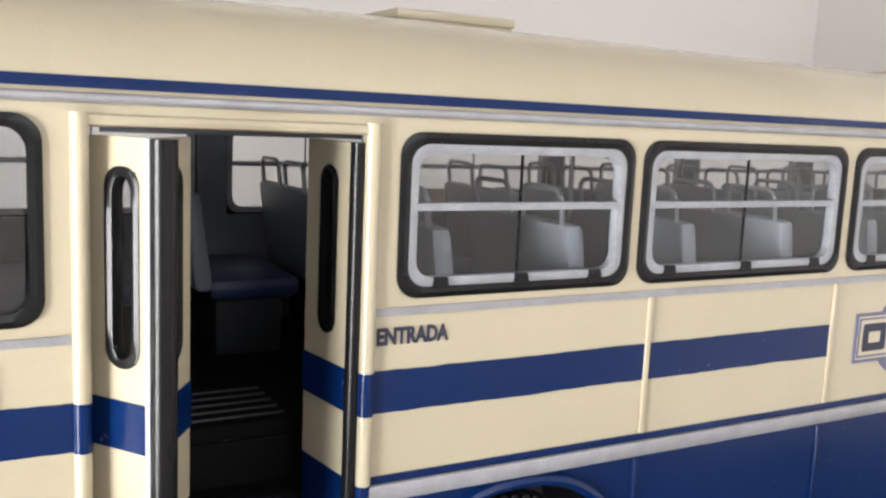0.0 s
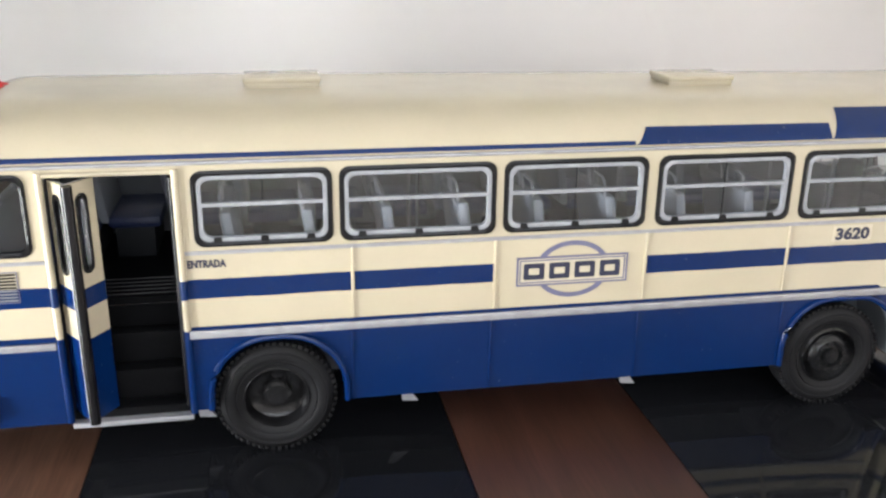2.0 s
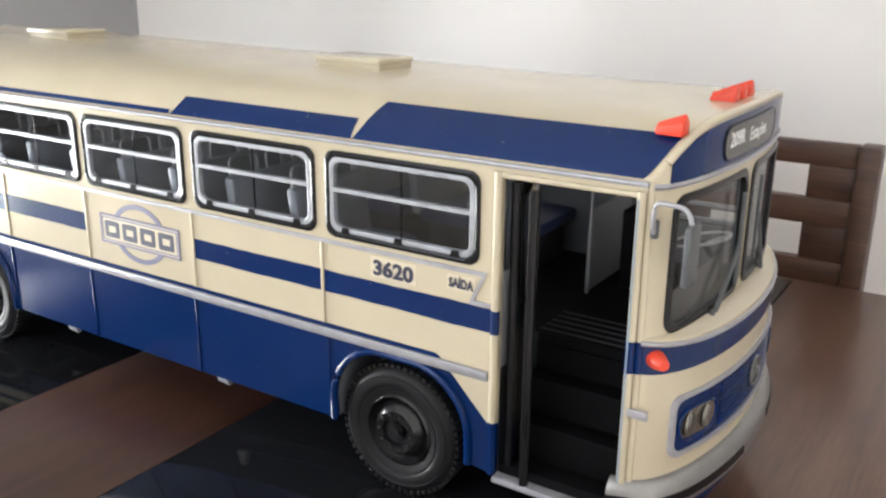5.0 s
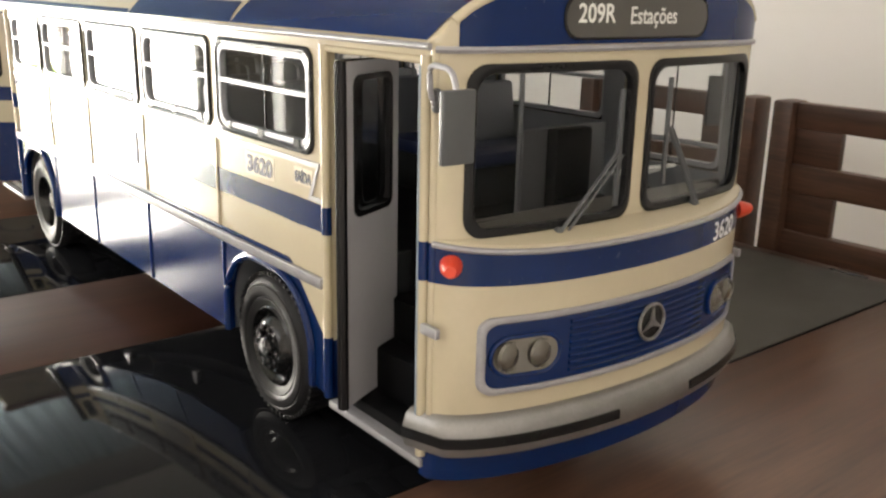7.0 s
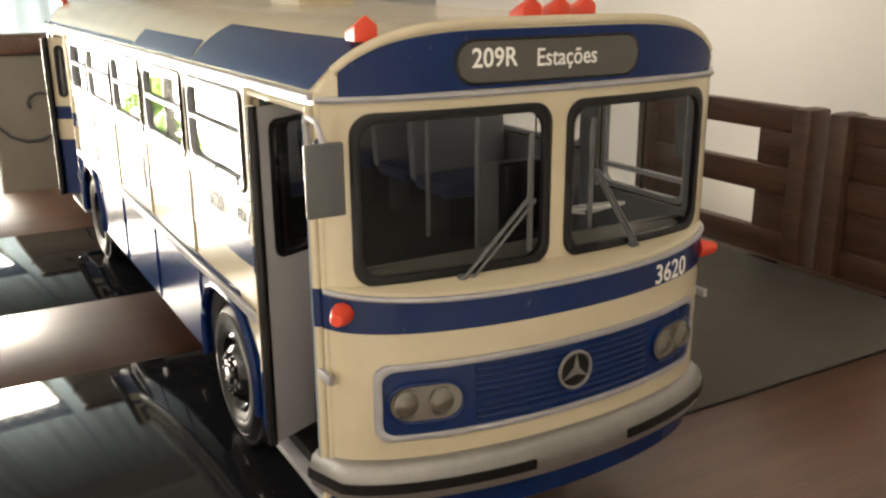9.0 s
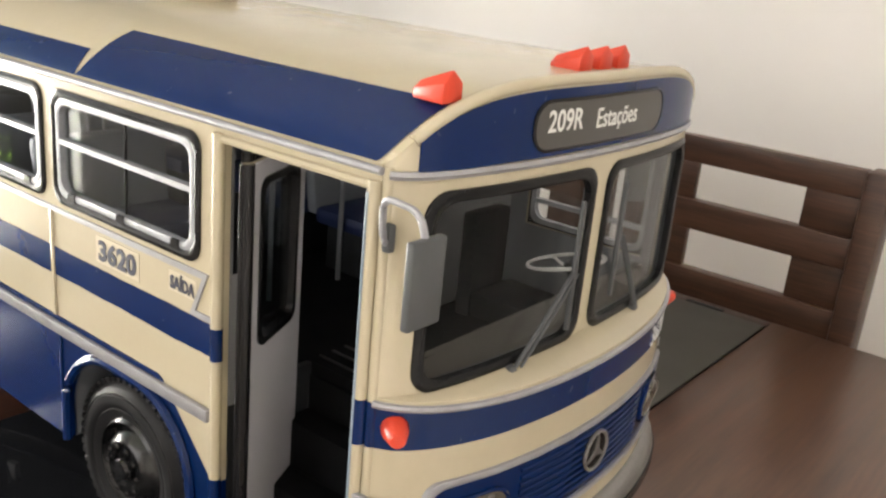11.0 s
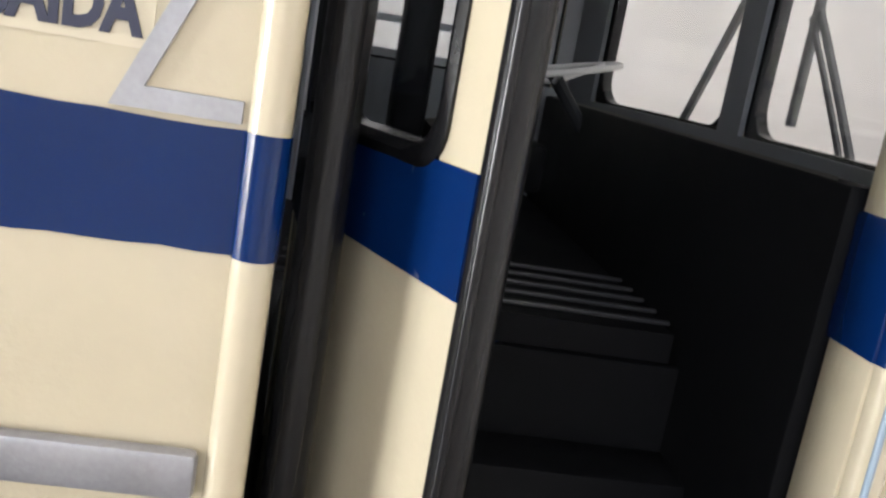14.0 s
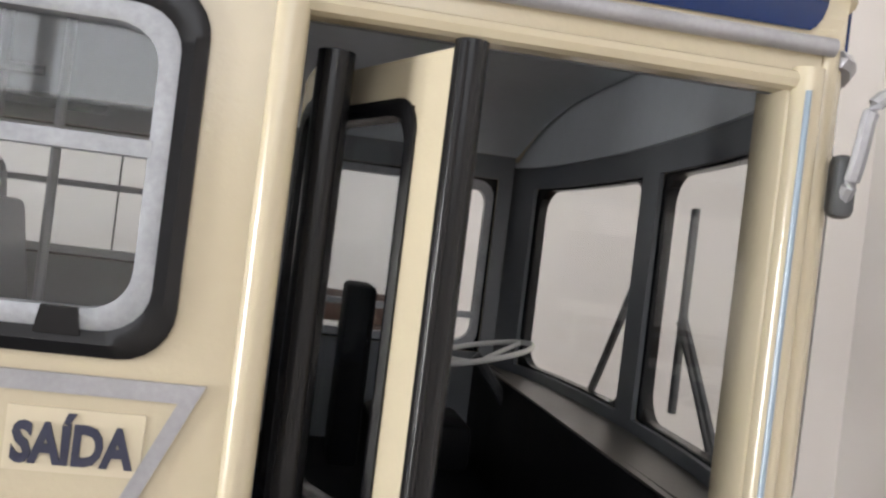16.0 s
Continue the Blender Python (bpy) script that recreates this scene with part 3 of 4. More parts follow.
B2 = breaks(SILL, GUT, [WZ[0] + 0.025, WZ[1] - 0.025, DZ[0] + 0.025, DZ[1] - 0.025])


def far_solid(a, b):
    if inside(a, FARWINS[-1:], 0.025):
        return not DZ[0] + 0.025 < b < DZ[1] - 0.025
    return not (inside(a, FARWINS, 0.025) and WZ[0] + 0.025 < b < WZ[1] - 0.025)


part("side_panel", cells(far, A2, B2, far_solid, TH), CREAM, bus, "cream painted driver side")
part("inner_lining", cells(lambda a, b, o: far(a, b, o - TH - 0.004), A2, B2, far_solid, 0.01), GREYIN, bus)


def arch(x0, x1, top, r):
    """Arch line from lower right to lower left."""
    pts = [(x1, SKIRT)]
    cx1, cx0 = x1 - r, x0 + r
    pts += [(cx1 + r * math.cos(radians(k)), top - r + r * math.sin(radians(k))) for k in range(0, 91, 9)]
    pts += [(cx0 + r * math.cos(radians(k)), top - r + r * math.sin(radians(k))) for k in range(90, 181, 9)]
    return pts + [(x0, SKIRT)]


REAR_ARCH, FRONT_ARCH = arch(-1.87, -0.99, 0.862, 0.40), arch(2.144, 3.055, 0.872, 0.36)
AXR, AXF, WR = -1.455, 2.57, 0.398
skirt_mid = [(RDOOR[1], SKIRT), (RDOOR[1], SILL), (2.86, SILL), (3.165, 0.64), (FDOOR[0], 0.64), (FDOOR[0], SKIRT - 0.02)] + FRONT_ARCH + REAR_ARCH
part("skirt_panel", slab(near, skirt_mid, -TH, 0.0), NAVY, bus, "navy painted lower side")
part("corner_panel", slab(near, [(2.86, SILL), (FDOOR[0], SILL), (FDOOR[0], 0.64), (3.165, 0.64)], -TH, 0.0), CREAM, bus)
part("skirt_panel", slab(near, [(XB, SKIRT - 0.02), (XB, SILL), (RDOOR[0], SILL), (RDOOR[0], SKIRT - 0.02)], -TH, 0.0), NAVY, bus)
part("skirt_panel", slab(far, [(XB, SKIRT), (XB, SILL), (XF, SILL), (XF, SKIRT)] + FRONT_ARCH + REAR_ARCH, -TH, 0.0), NAVY, bus)
for line in (REAR_ARCH, FRONT_ARCH):
    pts = [(x, -0.008, z) for x, z in line]
    part("arch_trim", tube(pts, 0.022, 8), NAVY, bus, "raised navy wheel arch lip")
    well = bmesh.new()
    ins = [[well.verts.new((x, y, z)) for x, z in line] for y in (0.03, 0.45)]
    for k in range(len(line) - 1):
        well.faces.new((ins[0][k], ins[0][k + 1], ins[1][k + 1], ins[1][k]))
    well.faces.new(ins[1])
    part("wheel_well", well, GREYIN, bus)

# raised seams, mouldings and stripes of the door side
for x in (-0.94, -0.006, 1.037, 2.084):
    part("seam", box(x - 0.011, x + 0.011, -0.012, 0.0, SILL + 0.01, BELT - 0.01, 0.005), CREAM, bus)
for x in (-0.955, -0.025, 1.02, 2.11):
    part("seam", box(x - 0.009, x + 0.009, -0.010, 0.0, SKIRT, 0.87, 0.004), NAVY, bus)
for z0, z1, paint in ((SKIRT, 0.915, NAVY), (0.947, 1.149, CREAM), (1.151, 1.276, NAVY), (1.278, 1.45, CREAM)):
    part("seam", box(-3.175, -3.16, -0.008, 0.0, z0, z1, 0.003), paint, bus)
part("moulding", box(-1.992, 3.168, -0.024, 0.0, 0.882, 0.936, 0.008), SILVER, bus, "flat silver side moulding")
part("moulding", box(-3.34, -2.765, -0.024, 0.0, 0.868, 0.915, 0.008), SILVER, bus, "flat silver side moulding")
part("pinstripe", slab(near, [(-1.992, 0.937), (-1.992, 0.958), (2.84, 0.958), (2.875, 0.937)], 0, 0.006), NAVY, bus)
part("pinstripe", slab(near, [(XB, 0.917), (XB, 0.945), (-2.765, 0.945), (-2.765, 0.917)], 0, 0.006), NAVY, bus)
ST = (1.15, 1.277)
part("stripe", brushed(near, RDOOR[1], -0.006, *ST, 0, 0.004, 1), NAVY, bus)
part("stripe", brushed(near, 1.04, FDOOR[0], *ST, 0, 0.004, 2), NAVY, bus)
part("stripe", brushed(near, XB, RDOOR[0], *ST, 0, 0.004, 3), NAVY, bus)
part("stripe", slab(far, [(XB, ST[0]), (XB, ST[1]), (XF, ST[1]), (XF, ST[0])], 0, 0.005), NAVY, bus)
part("belt_trim", slab(near, [(-1.985, 1.438), (-1.985, 1.462), (3.147, 1.462), (3.075, 1.304), (3.17, 1.304), (3.17, 1.282), (3.043, 1.282), (3.115, 1.438)], 0, 0.007), SILVER, bus, "thin silver trim with a bent end")
part("belt_trim", slab(near, [(-3.18, 1.425), (-3.18, 1.446), (-2.75, 1.446), (-2.75, 1.425)], 0, 0.007), SILVER, bus)
for side, s in ((near, -1), (far, 1)):
    y0 = 0 if s < 0 else W
    part("gutter", tube([(XB - 0.02, y0 + s * 0.012, 2.018), (XF + 0.01, y0 + s * 0.012, 2.018)], 0.013, 12), SILVER, bus, "thin silver rain gutter")
# half-round door jambs
for x, top in ((RDOOR[0] - 0.012, DTOP + 0.03), (RDOOR[1] + 0.012, DTOP + 0.03), (FDOOR[0] - 0.012, DTOP + 0.03), (FDOOR[1] + 0.0, DTOP + 0.03)):
    jamb = part("door_jamb", tube([(x, -0.004, SKIRT), (x, -0.004, top)], 0.022, 20), CREAM, bus)
    part("jamb_stripe", tube([(x, -0.004, ST[0] if x < 3.5 else 1.13), (x, -0.004, ST[1] if x < 3.5 else 1.287)], 0.0235, 20), NAVY, jamb)
    if x < 3.5:
        part("jamb_stripe", tube([(x, -0.004, SKIRT - 0.01), (x, -0.004, 0.66 if x > 0 else SILL - 0.01)], 0.0235, 20), NAVY, jamb)
for a, b in (RDOOR, FDOOR):
    part("door_header", tube([(a, -0.002, DTOP + 0.012), (b, -0.002, DTOP + 0.012)], 0.015, 8), CREAM, bus)
    part("step_plate", box(a - 0.005, b + 0.005, -0.012, 0.12, DLOW - 0.04, DLOW - 0.005, 0.006), SILVER, bus, "silver edge of the entrance step")

# ---- side windows


def bus_window(place, a0, a1, b0, b1, clips=True, slider=True, bar=1.752, framed=True, glass=GLASS):
    w = part("window", ring(place, a0, a1, b0, b1, 0.066, 0.033, -0.03, 0.014, crown=0.006), RUBBER, bus, "window in a black rubber seal")
    i = 0.030
    if framed:
        part("window_frame", ring(place, a0 + i, a1 - i, b0 + i, b1 - i, 0.06, 0.029, -0.028, 0.010, crown=0.004), ALU, w, "painted aluminium inner frame")
    if slider:
        part("window_bar", slab(place, [(a0 + 0.055, bar - 0.011), (a1 - 0.055, bar - 0.011), (a1 - 0.055, bar + 0.011), (a0 + 0.055, bar + 0.011)], -0.026, 0.008), ALU, w)
        mid = (a0 + a1) / 2
        part("slider_edge", slab(place, [(mid - 0.0025, b0 + 0.06), (mid + 0.0025, b0 + 0.06), (mid + 0.0025, b1 - 0.06), (mid - 0.0025, b1 - 0.06)], -0.024, -0.014), RUBBER, w)
        for lo, hi in ((b0 + 0.05, bar - 0.002), (bar + 0.002, b1 - 0.05)):
            p = part("pane", slab(place, [(a0 + 0.05, lo), (a1 - 0.05, lo), (a1 - 0.05, hi), (a0 + 0.05, hi)], -0.022, -0.016), glass, w)
            p.visible_shadow = False
    else:
        p = part("pane", slab(place, [(a0 + 0.04, b0 + 0.04), (a1 - 0.04, b0 + 0.04), (a1 - 0.04, b1 - 0.04), (a0 + 0.04, b1 - 0.04)], -0.022, -0.016), glass, w)
        p.visible_shadow = False
    if clips:
        for x in (a0 + 0.14, (a0 + a1) / 2, a1 - 0.14):
            part("clip", slab(place, [(x - 0.028, b0 + 0.026), (x + 0.028, b0 + 0.026), (x + 0.022, b0 + 0.06), (x - 0.022, b0 + 0.06)], 0.0, 0.014), RUBBER, w)
    return w


for a, b in WINS:
    bus_window(near, a, b, *WZ)
bus_window(near, *RWIN, clips=False, slider=False, framed=False)
for a, b in FARWINS[:-1]:
    bus_window(far, a, b, *WZ, clips=False, glass=WINDSCREEN)
bus_window(far, *FARWINS[-1], *DZ, clips=False, bar=1.465, glass=WINDSCREEN)

# ---- roof
NX, NY = 60, 40
ys = [W / 2 * (1 - math.cos(math.pi * k / NY)) for k in range(NY + 1)]
bm = bmesh.new()
rows = []
for off in (0.0, -0.05):
    grid = []
    for i in range(13):
        t = 1 - i / 12
        line = []
        for y in ys:
            edge = rear_up(y, 2.0, 0).x
            x = -2.95 + t * (edge + 2.95)
            z = 2.035 + (crown_z(y, -2.95) - 2.035) * math.sqrt(max(0.0, 1 - t ** 3.4))
            line.append(bm.verts.new((x, y, z + off * (1 - t))))
        grid.append(line)
    for i in range(1, NX + 1):
        u = i / NX
        grid.append([bm.verts.new(roof(-2.95 + u * (front_up(y, 0, 0).x + 2.95), y, off)) for y in ys])
    rows.append(grid)
for grid in rows:
    for p, q in zip(grid, grid[1:]):
        for k in range(NY):
            bm.faces.new((p[k], p[k + 1], q[k + 1], q[k]))
bmesh.ops.remove_doubles(bm, verts=bm.verts, dist=1e-5)
part("roof", bm, CREAM, bus, "domed cream painted roof", smooth=60)


def roof_paint(name, x0, x1, y0, y1, slant=0.0, mirror=False, n=12):
    """Painted zone of the roof; its end at x0 slants forward as it climbs."""
    bm = bmesh.new()
    grid = []
    for j in range(9):
        y = y0 + (y1 - y0) * (j / 8) ** 2
        xs = x0 + slant * j / 8
        yy = W - y if mirror else y
        end = min(x1, front_up(yy, 0, 0).x - 0.035)
        grid.append([bm.verts.new(roof(xs + (end - xs) * i / n, yy, 0.004)) for i in range(n + 1)])
    for p, q in zip(grid, grid[1:]):
        for i in range(n):
            bm.faces.new((p[i], p[i + 1], q[i + 1], q[i]))
    return part(name, bm, NAVY, bus, "navy painted roof band", smooth=60)


for m in (False, True):
    roof_paint("roof_line", -2.94, 0.905, 0.001, 0.0129, 0, m)
    roof_paint("roof_band", 0.905, 2.302, 0.001, 0.0742, 0.085, m)
    roof_paint("roof_band", 2.302, 9, 0.001, 0.1976, 0.10, m)
line = [rear_up(y, 2.055, 0.006) for y in ys]
part("roof_line", tube([(-2.94, 0.006, 2.06), (XB, 0.0, 2.058), *line[1:-1], (XB, W, 2.058), (-2.94, W - 0.006, 2.06)], 0.014, 6), NAVY, bus)

for cx in (-1.30, 1.70):
    hatch = part("roof_hatch", box(-0.255, 0.255, 0.0, 0.36, 0.0, 0.034, 0.006), CREAM, bus, "cream raised roof hatch", loc=(cx - 0.02, 0.74, crown_z(0.8, cx + 0.25) + 0.034))
    part("hatch_base", box(-0.245, 0.245, 0.01, 0.35, -0.05, 0.001, 0.004), CREAM, hatch)

# ---- front
FS = 48
fy = breaks(0.004, W - 0.004, [0.02, W - 0.02], W / FS)
WS = [(0.10, 0.945), (1.02, 1.86)]
WSZ = (1.292, 1.958)


def up_solid(y, z):
    return not (inside(y, WS, 0.02) and WSZ[0] + 0.03 < z < WSZ[1] - 0.03)


fy2 = breaks(0.004, W - 0.004, [0.02, W - 0.02, *[p + 0.02 for p, _ in WS], *[q - 0.02 for _, q in WS]], W / FS)
part("front_panel", cells(front_up, fy2, [1.255, WSZ[0] + 0.03, WSZ[1] - 0.03, 2.02], up_solid, 0.02), CREAM, bus, "cream windscreen surround", smooth=50)
part("front_lining", cells(lambda a, b, o: front_up(a, b, o - 0.023), fy2, [1.255, WSZ[0] + 0.03, WSZ[1] - 0.03, 2.025], up_solid, 0.012), GREYIN, bus, "dark grey inner windscreen frame", smooth=50)


def low_band(name, z0, z1, mat, off=0.0, y0=0.004, y1=W - 0.004, n=FS, label="", rise=(0.0, 0.0)):
    return part(name, cells(lambda a, b, o: front_low(a, b + lift(a) * (rise[0] if b == z0 else rise[1]), o + off), breaks(y0, y1, [], W / n), [z0, z1], lambda a, b: True, 0.05), mat, bus, label, smooth=50)


low_band("front_panel", 0.555, 1.105, CREAM, label="cream rounded nose", rise=(0.0, 0.02))
low_band("front_stripe", 1.105, 1.225, NAVY, 0.002, label="navy band across the nose", rise=(0.02, 0.045))
low_band("front_panel", 1.225, 1.262, CREAM, rise=(0.045, 0.04))
ledge = bmesh.new()
r0, r1, r2 = ([ledge.verts.new(f(y, z + 0.04 * lift(y) * (f is front_low), o)) for y in fy] for f, z, o in ((front_low, 1.262, 0.0), (front_low, 1.272, -0.02), (front_up, 1.30, 0.0)))
for p, q in ((r0, r1), (r1, r2)):
    for k in range(len(fy) - 1):
        ledge.faces.new((p[k], p[k + 1], q[k + 1], q[k]))
part("ledge", ledge, CREAM, bus, "curved cream ledge under the windscreen", smooth=50)
part("nose_trim", tube([front_low(y, 1.236 + 0.045 * lift(y), 0.004) for y in fy], 0.013, 8), SILVER, bus, "thin silver trim")
part("front_valance", cells(lambda a, b, o: front_low(a, b, o - 0.02), fy, [0.27, 0.45], lambda a, b: True, 0.04), NAVY, bus, smooth=50)
# black band drawn in place of the shade between nose and bumper
part("shade_band", cells(lambda a, b, o: front_low(a, b, o - 0.012), fy, [0.44, 0.556], lambda a, b: True, 0.04), RUBBER, bus, smooth=50)


def forehead(a, b, off):
    return front_up(a, 2.0 + (crown_z(a) - 2.0) * b, off)


part("forehead", cells(forehead, fy, [0, 0.5, 1.0], lambda a, b: True, 0.03), CREAM, bus, smooth=50)
part("forehead_paint", cells(lambda a, b, o: forehead(a, b, o + 0.006), breaks(0.07, W - 0.07, [], W / FS), [0.09, 0.3, 0.6, 0.88], lambda a, b: True, 0.005), NAVY, bus, "navy destination panel", smooth=50)
part("forehead_lining", cells(lambda a, b, o: forehead(a, b, o - 0.034), fy, [0.0, 0.45, 0.84], lambda a, b: True, 0.012), HEADGREY, bus, smooth=50)
part("roof_rim", tube([front_up(y, crown_z(y) - 0.010, -0.012) for y in fy if 0.02 < y < W - 0.02], 0.021, 14), CREAM, bus, "rounded cream roof rim")
part("front_gutter", tube([front_up(y, 2.008, 0.006) for y in fy], 0.014, 6), SILVER, bus)
sign = part("destination_sign", ring(front_up, 0.505, 1.388, 2.04, 2.212, 0.075, 0.012, 0.0, 0.016, crown=0.004), RUBBER, bus, "grey rounded destination sign")
bm = bmesh.new()
cols = []
for y in breaks(0.512, 1.381, [0.53, 0.55, 0.58, 1.313, 1.343, 1.363], 0.04):
    edge = max(0.0, 0.07 - min(y - 0.512, 1.381 - y))
    h = 0.006 + math.sqrt(max(0.0, 0.07 ** 2 - edge ** 2))
    cols.append([bm.verts.new(front_up(y, 2.126 + d * h, o)) for d, o in ((-1, 0.006), (-1, 0.013), (1, 0.013), (1, 0.006))])
for p, q in zip(cols, cols[1:]):
    for k in range(4):
        bm.faces.new((p[k], p[(k + 1) % 4], q[(k + 1) % 4], q[k]))
part("sign_panel", bm, SIGNGREY, sign)
words("sign_text", "209R", WHITEINK, sign, 0.198, 0.074, (0, 0.572, 2.104), FACE_FRONT, lambda y, z, o: front_up(y, z, o + 0.009), 0.012)
words("sign_text", "Estações", WHITEINK, sign, 0.292, 0.084, (0, 0.86, 2.083), FACE_FRONT, lambda y, z, o: front_up(y, z, o + 0.009), 0.006)

for a, b in WS:
    ws = part("windscreen", ring(front_up, a, b, *WSZ, 0.085, 0.037, -0.02, 0.016, crown=0.008), RUBBER, bus, "windscreen in a thick black rubber seal", smooth=50)
    p = part("pane", cells(lambda y, z, o: front_up(y, z, o - 0.015), breaks(a + 0.03, b - 0.03, [], 0.06), [WSZ[0] + 0.03, WSZ[1] - 0.03], lambda y, z: True, 0.006), WINDSCREEN, ws, smooth=50)
    p.visible_shadow = False


def wiper(y0, z0, y1, z1, blade):
    w = part("wiper", tube([front_up(y0 + (y1 - y0) * k / 5, z0 + (z1 - z0) * k / 5, 0.03) for k in range(6)], 0.009, 6), MIRRORGREY, bus, "grey wiper arm")
    part("wiper_arm", tube([front_up(y0 + 0.03 + (y1 - y0) * k / 5, z0 - 0.012 + (z1 - z0) * k / 5, 0.03) for k in range(6)], 0.007, 6), MIRRORGREY, w)
    part("wiper_blade", box(-0.008, 0.008, -0.011, 0.011, blade[1], blade[2], 0.004), MIRRORGREY, w, loc=(*front_up(blade[0], 0, 0.028)[:2], 0))
    part("pivot", lathe([(0.022, 0), (0.022, 0.03), (0.012, 0.04)], "x", 12, tuple(front_up(y0, z0, 0.0))), MIRRORGREY, w)


wiper(0.525, 1.285, 0.825, 1.585, (0.83, 1.36, 1.845))
wiper(1.40, 1.30, 1.145, 1.67, (1.135, 1.42, 1.88))

# grille and lamps
GY, GZ = (0.14, W - 0.14), (0.655, 0.985)
grille = part("grille", ring(front_low, GY[0], GY[1], GZ[0], GZ[1], 0.06, 0.026, -0.01, 0.02, crown=0.006, n=6), SILVER, bus, "navy slatted grille in a silver frame", smooth=50)
part("grille_panel", cells(lambda a, b, o: front_low(a, b, o + 0.003), breaks(GY[0] + 0.02, GY[1] - 0.02, [], 0.06), [GZ[0] + 0.02, GZ[1] - 0.02], lambda a, b: True, 0.02), NAVY, grille, smooth=50)
for k in range(8):
    z = GZ[0] + 0.06 + 0.21 * k / 7
    part("slat", tube([front_low(y, z, 0.005) for y in breaks(0.54, W - 0.54, [], 0.05)], 0.009, 6), NAVY, grille)
for y in (0.335, W - 0.335):
    h = part("headlight", slab(front_low, rounded(y - 0.145, y + 0.145, 0.735, 0.895, 0.078, 8, 6), 0.0, 0.012), LENS, bus, "pair of round headlamps behind one oval glass", smooth=30)
    part("headlight_rim", ring(front_low, y - 0.155, y + 0.155, 0.726, 0.904, 0.085, 0.014, 0.0, 0.02, crown=0.005), NAVY, h)
    for d in (-0.07, 0.07):
        c = front_low(y + d, 0.815, 0.008)
        part("reflector", lathe([(0.0, 0.016), (0.04, 0.012), (0.056, 0.002), (0.06, 0.010), (0.066, 0.0)], "x", 20, tuple(c)), LENS, h)
c = front_low(1.0, 0.84, 0.012)
badge = part("nose_badge", lathe([(0.0, 0.006), (0.075, 0.006), (0.075, -0.01)], "x", 32, tuple(c)), RUBBER, bus, "round chrome ring badge")
part("badge_ring", tube([(c.x + 0.008, c.y + 0.081 * math.cos(k * math.pi / 16), c.z + 0.081 * math.sin(k * math.pi / 16)) for k in range(33)], 0.008, 6), CHROME, badge)
for ang in (90, 210, 330):
    d, e = (math.cos(radians(ang)), math.sin(radians(ang))), (-math.sin(radians(ang)), math.cos(radians(ang)))
    part("badge_spoke", slab(lambda a, b, o: Vector((c.x + 0.008 + o, c.y + a, c.z + b)), [(0.016 * e[0], 0.016 * e[1]), (0.073 * d[0], 0.073 * d[1]), (-0.016 * e[0], -0.016 * e[1])], 0, 0.008), CHROME, badge)
words("fleet_number", "3620", WHITEINK, bus, 0.235, 0.092, (0, 1.482, 1.115), FACE_FRONT, front_low, 0.012)

# bumpers
def bumper(place, sgn, y_ends):
    prof = [(0.0, 0.405), (0.05, 0.41), (0.062, 0.45), (0.06, 0.50), (0.045, 0.55), (0.02, 0.572), (0.0, 0.575)]
    bm = bmesh.new()
    cols = []
    yy = breaks(-0.0, W, [], W / 40)
    pts = [(place(y, 0, 0), y) for y in yy]
    xe = pts[0][0].x - sgn * y_ends
    path = [(Vector((xe, -0.0, 0)), Vector((0, -1, 0)))]
    path += [(Vector((pts[0][0].x - sgn * 0.06, 0, 0)), Vector((0, -1, 0)))]
    for i in range(1, len(pts) - 1):
        tan = (pts[i + 1][0] - pts[i - 1][0]).normalized()
        nrm = Vector((tan.y, -tan.x, 0)) * (1 if sgn > 0 else -1)
        path.append((Vector((pts[i][0].x, pts[i][1], 0)), nrm))
    path += [(Vector((pts[-1][0].x - sgn * 0.06, W, 0)), Vector((0, 1, 0))), (Vector((xe, W, 0)), Vector((0, 1, 0)))]
    for p, nrm in path:
        cols.append([bm.verts.new(p + nrm * o + Vector((0, 0, z))) for o, z in prof])
    for a, b in zip(cols, cols[1:]):
        for k in range(len(prof) - 1):
            bm.faces.new((a[k], a[k + 1], b[k + 1], b[k]))
    bm.faces.new(cols[0]), bm.faces.new(cols[-1])
    return bm, path


bm, bpath = bumper(front_low, 1, 0.07)
fb = part("front_bumper", bm, CHROME, bus, "worn silver wraparound front bumper", smooth=40)


def bumper_strip(path, lo, hi, parent):
    bm = bmesh.new()
    cols = []
    for p, nrm in path:
        if lo <= p.y <= hi:
            cols.append([bm.verts.new(p + nrm * o + Vector((0, 0, z))) for o, z in ((0.05, 0.452), (0.069, 0.454), (0.068, 0.496), (0.05, 0.498))])
    for a, b in zip(cols, cols[1:]):
        for k in range(3):
            bm.faces.new((a[k], a[k + 1], b[k + 1], b[k]))
    bm.faces.new(cols[0]), bm.faces.new(cols[-1])
    part("bumper_strip", bm, RUBBER, parent, "black rubber strip", smooth=40)


bumper_strip(bpath, 0.0, 0.80, fb)
bumper_strip(bpath, 1.27, W, fb)
bm, bpath = bumper(rear_low, -1, 0.0)
rb = part("rear_bumper", bm, CHROME, bus, "worn silver wraparound rear bumper", smooth=40)
bumper_strip(bpath, 0.0, W, rb)

